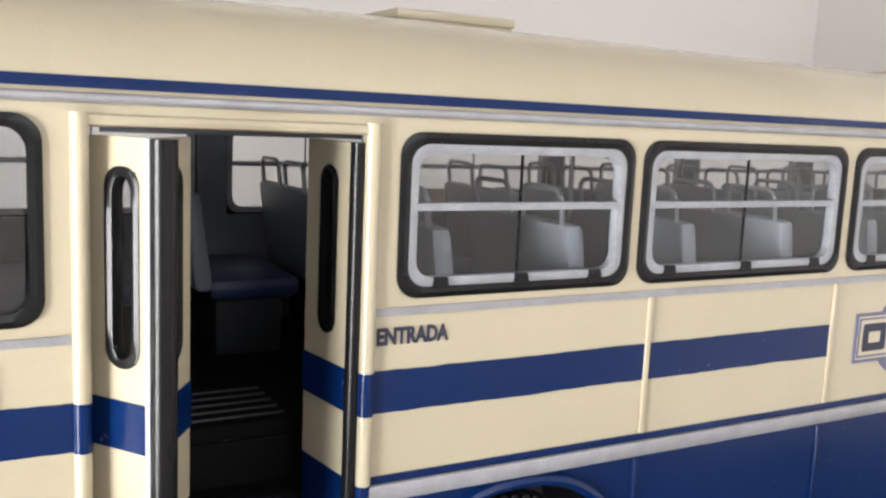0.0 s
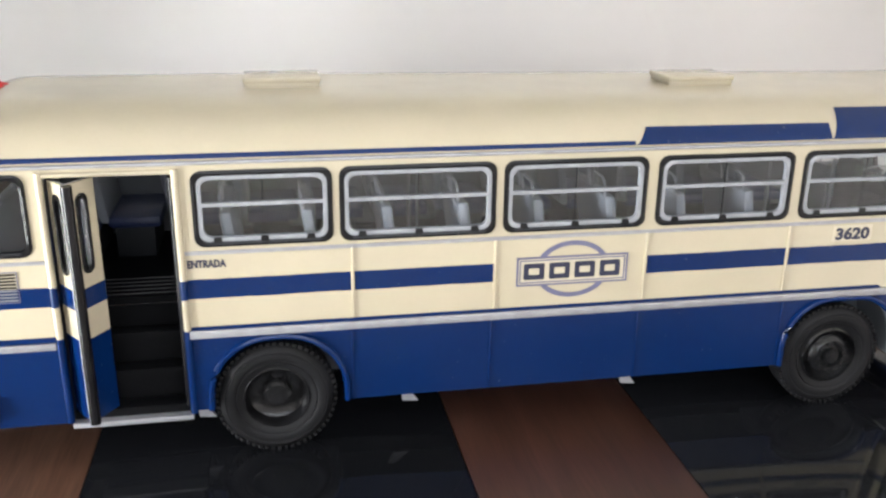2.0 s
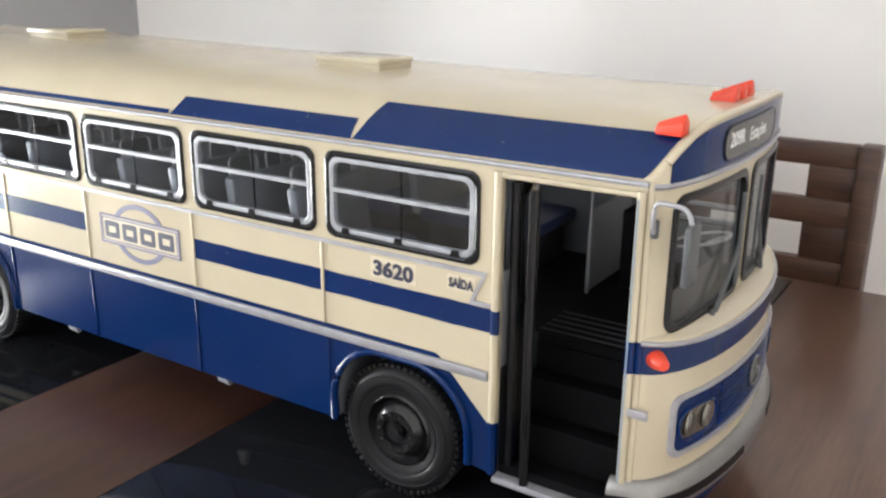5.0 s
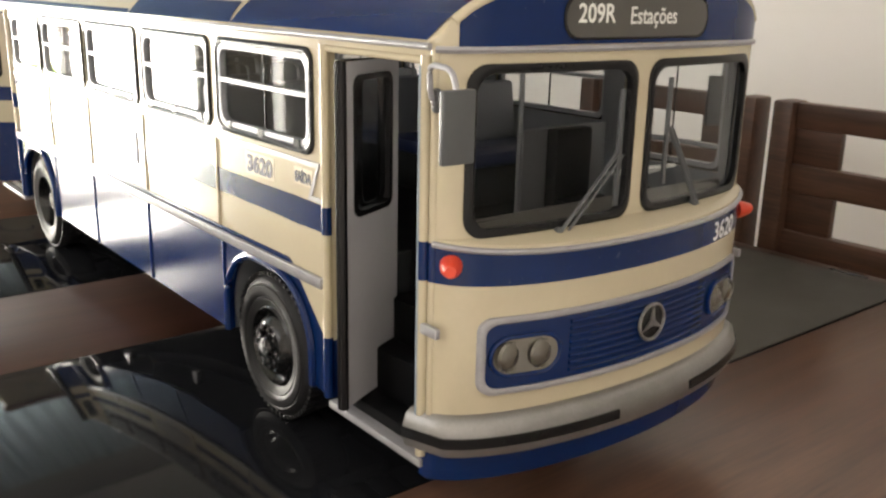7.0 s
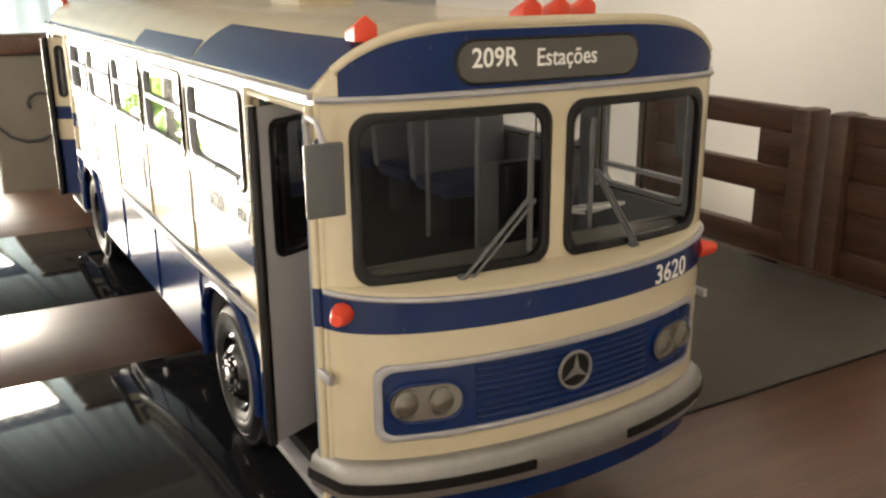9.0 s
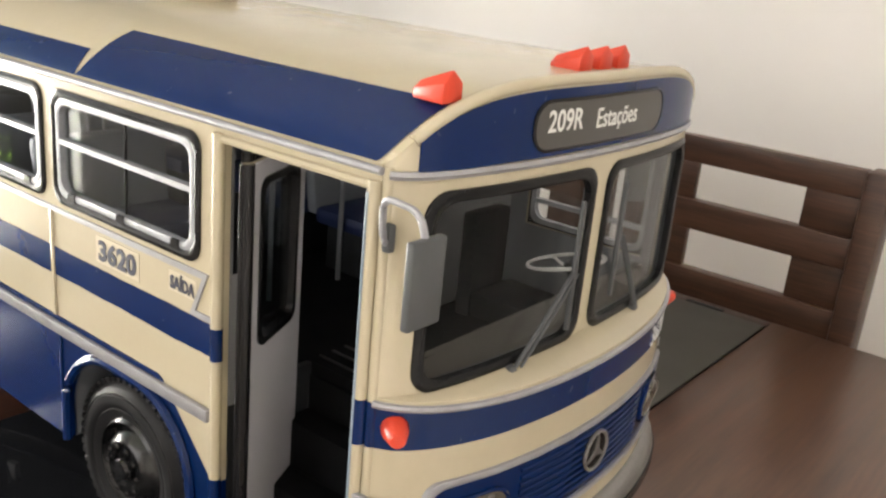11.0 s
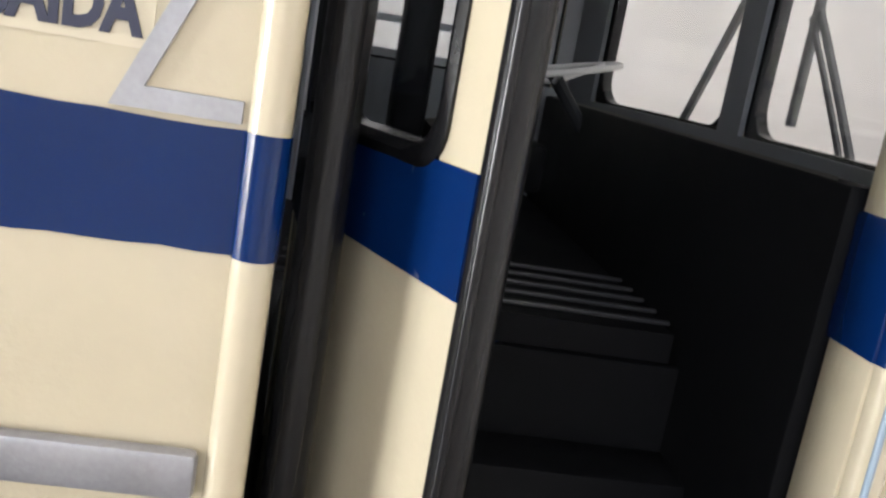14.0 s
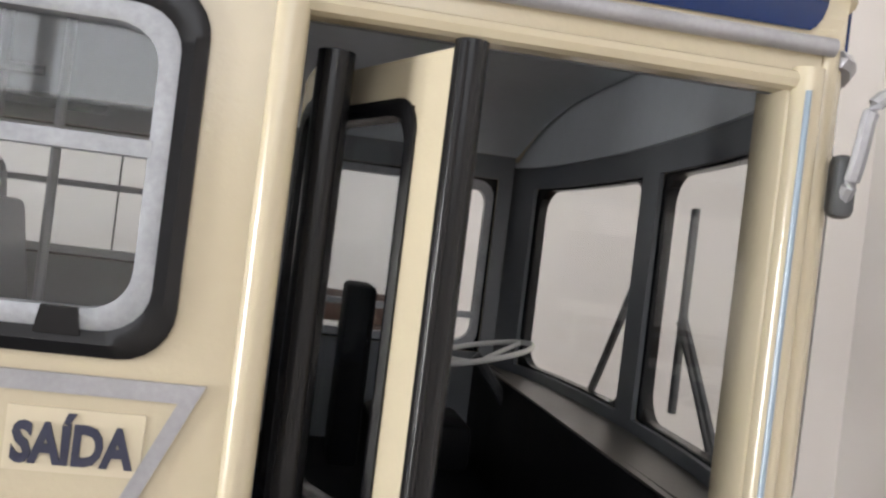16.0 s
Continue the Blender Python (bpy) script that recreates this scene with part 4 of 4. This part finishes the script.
# ---- rear
ry = breaks(0.004, W - 0.004, [0.02, 1.95], W / 40)
for name, z0, z1, mat, off in (("rear_panel", 0.945, ST[0], CREAM, 0), ("rear_stripe", ST[0], ST[1], NAVY, 0.003), ("rear_panel", ST[1], 1.45, CREAM, 0), ("rear_skirt", 0.37, 0.945, NAVY, 0)):
    part(name, cells(lambda a, b, o: rear_low(a, b, o + off), ry, [z0, z1], lambda a, b: True, 0.05), mat, bus, smooth=50)
RW = [(0.07, 0.955), (1.015, 1.90)]
ry2 = breaks(0.004, W - 0.004, [0.02, W - 0.02, *[p + 0.03 for p, _ in RW], *[q - 0.03 for _, q in RW]], W / 40)
part("rear_panel", cells(rear_up, ry2, breaks(1.45, GUT, [1.53, 1.95]), lambda a, b: not (inside(a, RW, 0.03) and 1.53 < b < 1.95), 0.04), CREAM, bus, smooth=50)
for a, b in RW:
    r = part("rear_window", ring(rear_up, a, b, 1.49, 1.985, 0.085, 0.045, -0.03, 0.014, crown=0.008), RUBBER, bus, "rear window in a black rubber seal", smooth=50)
    p = part("pane", cells(lambda y, z, o: rear_up(y, z, o - 0.015), breaks(a + 0.03, b - 0.03, [], 0.06), [1.53, 1.95], lambda y, z: True, 0.006), GLASS, r, smooth=50)
    p.visible_shadow = False
for y in (0.20, W - 0.20):
    c0, c1 = (0.02, 0.20) if y < 1 else (W - 0.20, W - 0.02)
    lamp = part("tail_lamp", cells(lambda a, b, o: rear_low(a, b, o + 0.02), breaks(c0, c1, [], 0.03), [0.64, 0.78], lambda a, b: True, 0.02), RED, bus, "red tail lamp", smooth=50)
    part("amber_lens", cells(lambda a, b, o: rear_low(a, b, o + 0.024), breaks(c0 if y < 1 else (c0 + 0.12), c0 + 0.06 if y < 1 else c1, [], 0.03), [0.645, 0.775], lambda a, b: True, 0.02), ORANGE, lamp)


def lamp_cone(name, at, out, mat, r=0.046, long=0.09, label=""):
    """Small tapered marker lamp that points along out."""
    bm = lathe([(r, 0.0), (r * 0.95, long * 0.3), (r * 0.62, long * 0.9), (r * 0.5, long), (0.0, long)], "z", 14)
    q = Vector(out).to_track_quat("Z", "Y").to_matrix().to_4x4()
    bm.transform(Matrix.Translation(at) @ q)
    return part(name, bm, mat, bus, label, smooth=30)


def roof_lamp(at, turn, mat, long=0.10, label="", flip=1):
    """Wedge-shaped lamp on the roof: high at the front, low at the back."""
    bm = box(-long, 0.03, -0.046, 0.046, 0.0, 0.06, 0.006, 2)
    bmesh.ops.bisect_plane(bm, geom=bm.verts[:] + bm.edges[:] + bm.faces[:], plane_co=(0, 0, 0), plane_no=(0, 1, 0))
    for v in bm.verts:
        k = (v.co.x + long) / (long + 0.03)
        v.co.z *= (0.4 + 0.6 * math.sqrt(max(0.0, k))) * (1.62 - 0.62 * abs(v.co.y) / 0.046)
        v.co.y *= 0.6 + 0.4 * k
    bm.transform(Matrix.Translation(at) @ Matrix.Rotation(radians(turn), 4, "Z"))
    return part("roof_lamp", bm, mat, bus, label, smooth=30)


for y in (0.90, 1.04, 1.17):
    roof_lamp((4.0, y, crown_z(y) - 0.014), 0, ORANGE, label="small orange wedge-shaped roof marker lamp")
roof_lamp((3.985, 0.185, crown_z(0.185) + 0.006), 0, ORANGE, label="small orange wedge-shaped roof marker lamp")
for y in (0.88, 0.985, 1.09):
    roof_lamp((-3.21, y, 2.286), 180, RED, label="small red roof marker lamp")
roof_lamp((-3.08, 0.17, crown_z(0.17, -3.0) - 0.012), 180, RED, label="small red roof marker lamp")
lamp_cone("marker_lamp", front_low(0.055, 1.20, -0.01), (0.75, -0.65, 0), ORANGE, label="orange side marker lamp")
lamp_cone("marker_lamp", front_low(W - 0.055, 1.175, -0.01), (0.3, 0.9, 0), ORANGE, label="orange side marker lamp")
lamp_cone("marker_lamp", rear_low(0.03, 1.40, -0.01), (-0.5, -0.85, 0), ORANGE, 0.045, 0.07, label="orange side marker lamp")
lamp_cone("marker_lamp", rear_low(W - 0.03, 1.375, -0.01), (-0.5, 0.85, 0), ORANGE, label="orange side marker lamp")
for y, d in ((0.0, -1), (W, 1)):
    part("bumper_tab", box(3.90, 4.02, y + d * 0.012 - 0.012, y + d * 0.012 + 0.012, 0.912, 0.955, 0.006), SILVER, bus, "small silver bracket")
vent = part("engine_vent", ring(near, -3.110, -2.934, 1.190, 1.388, 0.004, 0.004, 0.0, 0.007), PRINTGREY, bus, "small louvred side vent")
for k in range(9):
    z = 1.202 + k * 0.0205
    part("louvre", box(-3.10, -2.944, -0.012, 0.0, z, z + 0.010, 0.003), PARTGREY if z < ST[1] - 0.01 else RUBBER, vent)

# ---- lettering of the side
words("entry_text", "ENTRADA", INK, bus, 0.235, 0.052, (-1.953, -0.003, 1.352), FACE_NEAR, bold=0.042)
dec = part("exit_label", slab(near, [(2.912, 1.338), (2.912, 1.418), (3.078, 1.418), (3.078, 1.338)], 0, 0.002), DECAL, bus)
words("exit_text", "SAÍDA", INK, dec, 0.148, 0.066, (2.921, -0.004, 1.347), FACE_NEAR, bold=0.042)
dec = part("number_label", slab(near, [(2.42, 1.305), (2.42, 1.42), (2.72, 1.42), (2.72, 1.305)], 0, 0.002), DECAL, bus)
words("fleet_number", "3620", INK, dec, 0.262, 0.092, (2.44, -0.004, 1.315), FACE_NEAR, bold=0.042)
logo = part("logo", ring(near, 0.14, 0.912, 1.106, 1.308, 0.004, 0.012, 0.0, 0.007), PRINTGREY, bus, "printed operator logo with a ring and plate")
part("logo_plate", slab(near, [(0.15, 1.116), (0.90, 1.116), (0.90, 1.298), (0.15, 1.298)], 0, 0.005), DECAL, logo)
part("logo_border", ring(near, 0.16, 0.892, 1.126, 1.288, 0.004, 0.008, 0.0, 0.007), PRINTGREY, logo)
for a0, a1 in ((22, 158), (202, 338)):
    part("logo_ring", slab(near, [(0.526 + 0.262 * math.cos(radians(a)), 1.212 + 0.20 * math.sin(radians(a))) for a in range(a0 + 8, a1 - 7, 4)] +
                           [(0.526 + 0.225 * math.cos(radians(a)), 1.212 + 0.168 * math.sin(radians(a))) for a in range(a1 - 8, a0 + 7, -4)], 0, 0.004), PRINTGREY, logo)
for k in range(4):
    a = 0.188 + k * 0.176
    part("logo_block", ring(near, a, a + 0.142, 1.150, 1.264, 0.012, 0.034, 0.0, 0.007), INK, logo)

# ---- doors


def door_leaf(p, q, z0, z1, win, outside, inside_mat, edge_end=True, oval=0.05, base=SILL):
    """Folding leaf between plan points p and q; outside: which side of p to q carries the paint."""
    P, Q = Vector((*p, 0)), Vector((*q, 0))
    d = (Q - P).normalized()
    nrm = Vector((d.y, -d.x, 0)) * outside
    wide = (Q - P).length

    def place(a, b, off):
        return P + d * a + nrm * off + Vector((0, 0, b))

    a0, a1, b0, b1 = win
    hole = lambda a, b: not (a0 + 0.012 < a < a1 - 0.012 and b0 + 0.012 < b < b1 - 0.012)
    AA = breaks(0, wide, [a0 + 0.012, a1 - 0.012])
    leaf = part("door_leaf", cells(lambda a, b, o: place(a, b, o), AA, breaks(base, z1, [b0 + 0.012, b1 - 0.012]), hole, 0.014), CREAM, bus, "folded cream and navy door leaf")
    part("leaf_base", cells(place, AA, [z0, base], lambda a, b: True, 0.014), NAVY, leaf)
    part("leaf_stripe", cells(lambda a, b, o: place(a, b, o + 0.004), AA[:-1] + [wide + 0.003], [ST[0], ST[1]], hole, 0.0176), NAVY, leaf)
    part("leaf_lining", cells(lambda a, b, o: place(a, b, o - 0.015), AA, breaks(z0, z1, [b0 + 0.012, b1 - 0.012]), hole, 0.012), inside_mat, leaf)
    part("leaf_seal", ring(place, a0, a1, b0, b1, min(oval, (a1 - a0) / 2.01), 0.024, -0.034, 0.008, crown=0.004), RUBBER, leaf)
    pn = part("leaf_pane", slab(place, rounded(a0 + 0.012, a1 - 0.012, b0 + 0.012, b1 - 0.012, min(oval, (a1 - a0) / 2.01 - 0.012)), -0.016, -0.012), GLASS, leaf)
    pn.visible_shadow = False
    if edge_end:
        for e in ((wide + 0.014,) if edge_end is True else edge_end):
            part("rubber_edge", tube([place(e, z0, -0.012), place(e, z1, -0.012)], 0.033 if edge_end is True else 0.026, 20), RUBBER, leaf, "thick black rubber edge")
    return leaf


# rear doorway: one pair folded outwards at the back jamb, one folded inwards at the front jamb
VTX = (-2.588, -0.115)
door_leaf((-2.715, 0.06), VTX, 0.40, 1.93, (0.055, 0.165, 1.36, 1.86), 1, LEAFGREY)
door_leaf((-2.46, 0.09), VTX, 0.40, 1.93, (0.065, 0.165, 1.36, 1.86), -1, LEAFGREY, False)
door_leaf((-2.02, 0.03), (-2.06, 0.30), 0.40, 1.93, (0.09, 0.19, 1.36, 1.86), -1, LEAFGREY, (0.0,))
# front doorway: pair folded at its back jamb
fl = door_leaf((3.214, 0.345), (3.402, -0.062), 0.40, 1.925, (0.06, 0.382, 1.262, 1.87), 1, LEAFGREY, False, base=0.64)
# inner leaf lined dark: shade inside the fold is put into its colour
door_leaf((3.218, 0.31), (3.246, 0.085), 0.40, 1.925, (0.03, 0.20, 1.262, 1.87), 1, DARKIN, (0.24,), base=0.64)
part("rubber_edge", tube([(3.424, -0.064, 0.40), (3.424, -0.064, 1.935)], 0.022, 20), RUBBER, fl, "thick black rubber edge")
part("rubber_bead", tube([(3.412, -0.083, 0.40), (3.412, -0.083, 1.93)], 0.006, 12), RUBBER, fl)
part("rubber_bead", tube([(3.268, 0.07, 0.40), (3.268, 0.07, 1.925)], 0.008, 16), RUBBER, fl)
part("hinge_plate", box(3.203, 3.212, 0.045, 0.16, 0.95, 1.47, 0.003), PARTGREY, bus, "grey card plate beside the door hinge")
part("door_post", box(3.884, 3.93, 0.0, 0.095, SKIRT, DTOP + 0.02, 0.004), CREAM, bus, "cream corner post of the front doorway")
part("post_stripe", box(3.8815, 3.924, -0.004, 0.098, 1.13, 1.287, 0.002), NAVY, bus)
corner = part("corner_bead", tube([(3.945, 0.016, 0.56), (3.945, 0.016, 2.03)], 0.019, 16), CREAM, bus, "rounded cream front corner")
part("corner_stripe", tube([(3.945, 0.016, 1.127), (3.945, 0.016, 1.285)], 0.0202, 16), NAVY, corner)
part("door_seal", tube([(3.902, -0.026, 0.42), (3.902, -0.026, 1.95)], 0.0045, 10), SEALBLUE, bus, "thin pale blue seal line")

# ---- wheels
def wheel(x, y, rear, out=-1):
    w = tagged(new("wheel"))
    w.parent = bus
    w.location = Vector((x, y, WR)) * U
    R = WR
    s = -out
    prof = [(0.215, 0.0), (0.235, -0.012), (0.262, -0.019), (0.266, -0.014), (0.272, -0.021), (0.30, -0.026), (0.325, -0.023), (0.330, -0.017), (0.336, -0.02), (0.352, -0.012), (0.372, 0.006), (R - 0.013, 0.03), (R - 0.010, 0.07), (R - 0.010, 0.15), (R - 0.013, 0.19), (0.345, 0.235), (0.22, 0.225)]
    part("tyre", lathe([(r, a * s) for r, a in prof], "y", 64, cap=False), TYRE, w, "black treaded rubber tyre", smooth=40)
    lugs = bmesh.new()
    for k in range(56):
        t = box(-0.012, 0.012, 0.002, 0.085, R - 0.022, R, 0.002, 1)
        t.transform(Matrix.Rotation(2 * math.pi * k / 56, 4, "Y"))
        if s < 0:
            t.transform(Matrix.Scale(-1, 4, (0, 1, 0)))
        me = bpy.data.meshes.new("tmp")
        t.to_mesh(me)
        t.free()
        lugs.from_mesh(me)
        bpy.data.meshes.remove(me)
    part("tread", lugs, TYRE, w, smooth=0)
    if rear:
        rim = [(0.225, 0.002), (0.212, -0.012), (0.202, 0.004), (0.19, 0.085), (0.15, 0.105), (0.095, 0.105), (0.09, 0.055), (0.07, 0.035), (0.0, 0.032)]
    else:
        rim = [(0.225, 0.004), (0.205, -0.014), (0.195, 0.012), (0.175, 0.03), (0.15, -0.012), (0.125, -0.03), (0.09, -0.03), (0.082, -0.01), (0.06, -0.012), (0.056, -0.04), (0.0, -0.045)]
    part("rim", lathe([(r, a * s) for r, a in rim], "y", 48, cap=False), RIMBLACK, w, "glossy black steel rim", smooth=35)
    for k in range(10):
        a = 2 * math.pi * k / 10
        y0 = 0.105 if rear else -0.03
        nut = lathe([(0.013, (y0 + 0.002) * s), (0.013, (y0 - 0.014) * s), (0.007, (y0 - 0.02) * s), (0.0, (y0 - 0.02) * s)], "y", 6, (0.107 * math.cos(a), 0, 0.107 * math.sin(a)))
        part("wheel_nut", nut, RIMBLACK, w, smooth=0)
    part("axle_cap", lathe([(0.05, (0.05 if rear else -0.04) * s), (0.045, (0.03 if rear else -0.055) * s), (0.0, (0.028 if rear else -0.058) * s)], "y", 20), RIMBLACK, w)


wheel(AXR, 0.04, True)
wheel(AXF, 0.04, False)
wheel(AXR, W - 0.04, True, 1)
wheel(AXF, W - 0.04, False, 1)
part("chassis", box(-3.0, 3.7, 0.5, W - 0.5, 0.32, 0.52, 0.02), BLACKIN, bus)
for x in (AXR, AXF):
    part("axle", tube([(x, 0.2, WR), (x, W - 0.2, WR)], 0.045, 10), BLACKIN, bus)
for x in (-1.99, 0.98, -0.62):
    flap = [(x, 0.30), (x + 0.05, 0.30), (x + 0.10, 0.2), (x + 0.13, 0.16), (x + 0.02, 0.17)]
    part("mud_bracket", slab(lambda a, b, o: Vector((a, 0.18 - o, b + 0.07)), flap, 0, 0.03), SILVER, bus, "bent grey bracket under the sill")

# ---- mirrors
def mirror(points, foot, at, turn):
    arm = part("mirror_arm", tube(bend(points, 0.045), 0.011, 8), SILVER, bus, "grey bent mirror arm")
    part("arm_foot", box(foot[0] - 0.018, foot[0] + 0.018, foot[1] - 0.016, foot[1] + 0.016, foot[2] - 0.045, foot[2] + 0.045, 0.012), MIRRORGREY, arm)
    m = box(-0.015, 0.015, -0.072, 0.072, -0.13, 0.13, 0.008)
    m.transform(Matrix.Translation(at) @ Matrix.Rotation(radians(turn), 4, "Z"))
    part("mirror_head", m, MIRRORGREY, arm, "flat dark grey mirror head")


mirror([(3.978, -0.005, 1.80), (3.978, -0.035, 1.84), (3.985, -0.05, 1.96), (4.135, -0.065, 1.955), (4.16, -0.06, 1.87)], (3.978, -0.006, 1.828), (4.163, -0.06, 1.758), 0)
mirror([(3.90, W + 0.005, 1.90), (3.88, W + 0.08, 1.93), (3.75, W + 0.11, 1.92), (3.74, W + 0.11, 1.80)], (3.90, W + 0.006, 1.90), (3.74, W + 0.11, 1.685), -35)

# ---------------------------------------------------------------- inside the bus
FL = 1.0
part("cabin_floor", box(-3.1, 3.85, 0.47, W - 0.06, FL - 0.05, FL, 0.0), BLACKIN, bus, "black cabin floor")
part("cabin_floor", box(-1.96, 3.17, 0.06, 0.47, FL - 0.05, FL, 0.0), BLACKIN, bus)
part("cabin_floor", box(-3.1, -2.78, 0.06, 0.47, FL - 0.05, FL, 0.0), BLACKIN, bus)
part("cabin_ceiling", cells(lambda a, b, o: Vector((min(a, front_up(b, 0, -0.06).x), b, crown_z(b) - 0.065 + o)), breaks(-2.95, 4.1, [3.7], 3), breaks(0.045, W - 0.045, [], 0.1), lambda a, b: True, 0.012), HEADGREY, bus, "dark grey cabin ceiling")
for a, b in (RDOOR, FDOOR):
    for k, (y, z) in enumerate(((0.05, 0.40), (0.19, 0.60), (0.33, 0.80))):
        part("step", box(a, b, y, y + 0.14, DLOW - 0.03, z, 0.008), BLACKIN, bus, "black step")
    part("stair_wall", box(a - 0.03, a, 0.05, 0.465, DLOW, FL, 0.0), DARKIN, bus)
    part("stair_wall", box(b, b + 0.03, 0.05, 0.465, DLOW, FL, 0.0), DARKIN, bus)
    part("stair_riser", box(a, b, 0.455, 0.47, DLOW, FL - 0.052, 0.0), BLACKIN, bus)
    for k in range(5):
        y = 0.52 + k * 0.072
        part("rib", box(a - 0.02, b - 0.05, y, y + 0.012, FL, FL + 0.008, 0.003), RIBGREY, bus, "grey ribbed floor edge")


def seat_proto():
    s = new("passenger_seat")
    s.parent = bus
    part("cushion", box(-0.02, 0.36, 0.0, 0.66, 0.24, 0.33, 0.03), SEATBLUE, s, "blue vinyl cushion")
    part("seat_base", box(0.02, 0.30, 0.06, 0.60, 0.0, 0.24, 0.01), DARKIN, s)
    back = box(-0.075, 0.0, 0.0, 0.66, 0.28, 0.68, 0.025)
    for v in back.verts:
        v.co.x -= (v.co.z - 0.28) * 0.14
    part("backrest", back, SEATGREY, s, "pale grey seat back")
    for y in (0.05, 0.37):
        part("grab_rail", tube(bend([(-0.11, y, 0.64), (-0.125, y, 0.79), (-0.125, y + 0.24, 0.79), (-0.11, y + 0.24, 0.64)], 0.05), 0.010, 6), STEEL, s, "bent grab rail")
    return s


proto = seat_proto()
spots = [(x, 0.075) for x in (-1.62, -1.12, -0.62, -0.12, 0.38, 0.88, 1.38, 1.88)] + [(x, W - 0.735) for x in (-2.6, -2.1, -1.6, -1.1, -0.6, -0.1, 0.4, 0.9, 1.4, 1.9, 2.4)]
proto.location = Vector((*spots[0], FL)) * U
for x, y in spots[1:]:
    copy_thing(proto, pose(x * U, y * U, FL * U))
bench = new("rear_bench")
bench.parent = bus
part("cushion", box(-3.05, -2.66, 0.5, W - 0.1, FL + 0.24, FL + 0.33, 0.03), SEATBLUE, bench, "blue vinyl cushion")
part("bench_base", box(-3.0, -2.7, 0.52, W - 0.12, FL, FL + 0.24, 0.01), DARKIN, bench)
part("backrest", box(-3.14, -3.05, 0.1, W - 0.1, FL + 0.28, FL + 0.72, 0.03), SEATGREY, bench, "pale grey bench back")
for x in (-0.4, 1.1, 2.6):
    for y in (0.76, W - 0.76):
        part("pole", tube([(x, y, FL), (x, y, crown_z(y) - 0.06)], 0.013, 8), STEEL, bus, "grey upright pole")
for y in (0.70, W - 0.70):
    part("ceiling_rail", tube([(-2.6, y, 1.93), (2.7, y, 1.93)], 0.011, 8), STEEL, bus)
# partition behind the driver, driver's place, dash
part("partition", box(3.14, 3.163, 1.22, 1.86, FL, 1.52, 0.008), PARTGREY, bus, "pale grey partition panel")
part("pole", tube([(3.165, 1.19, FL), (3.165, 1.19, 2.2)], 0.014, 8), STEEL, bus)
seat = part("driver_seat", box(3.46, 3.74, 1.16, 1.46, 1.10, 1.22, 0.02), BLACKIN, bus, "black driver seat")
part("seat_back", box(3.365, 3.445, 1.18, 1.44, 1.08, 1.56, 0.015), BLACKIN, seat)
part("seat_stem", box(3.54, 3.64, 1.26, 1.36, FL, 1.10, 0.01), BLACKIN, seat)
part("dashboard", box(3.865, 3.905, 0.10, W - 0.06, DLOW + 0.1, 1.315, 0.008), BLACKIN, bus, "black dashboard under the windscreen")
top = bmesh.new()
edge = fy[4:-4]
t0 = [top.verts.new((3.87, y, 1.319)) for y in edge]
t1 = [top.verts.new(front_up(y, 1.292, -0.037)) for y in edge]
t2, t3 = ([top.verts.new(v.co - Vector((0, 0, 0.02))) for v in t] for t in (t0, t1))
for p, q in ((t0, t1), (t1, t3), (t3, t2), (t2, t0)):
    for k in range(len(edge) - 1):
        top.faces.new((p[k], p[k + 1], q[k + 1], q[k]))
part("dash_top", top, DASHTOP, bus, "worn brownish grey dash top", smooth=50)
sw = new("steering_wheel")
sw.parent = bus
sw.matrix_local = pose(3.77 * U, 1.42 * U, 1.392 * U, 0, -14, 0)
part("wheel_rim", tube([(0.17 * math.cos(k * math.pi / 16), 0.17 * math.sin(k * math.pi / 16), 0) for k in range(33)], 0.008, 8), WHITEPL, sw, "thin white steering wheel rim")
for k in range(3):
    a = k * 2 * math.pi / 3 + 0.4
    part("spoke", tube([(0, 0, -0.03), (0.165 * math.cos(a), 0.165 * math.sin(a), 0)], 0.007, 6), WHITEPL, sw)
part("column", tube([(0, 0, -0.01), (0.07, 0, -0.16)], 0.018, 8), DARKIN, sw)
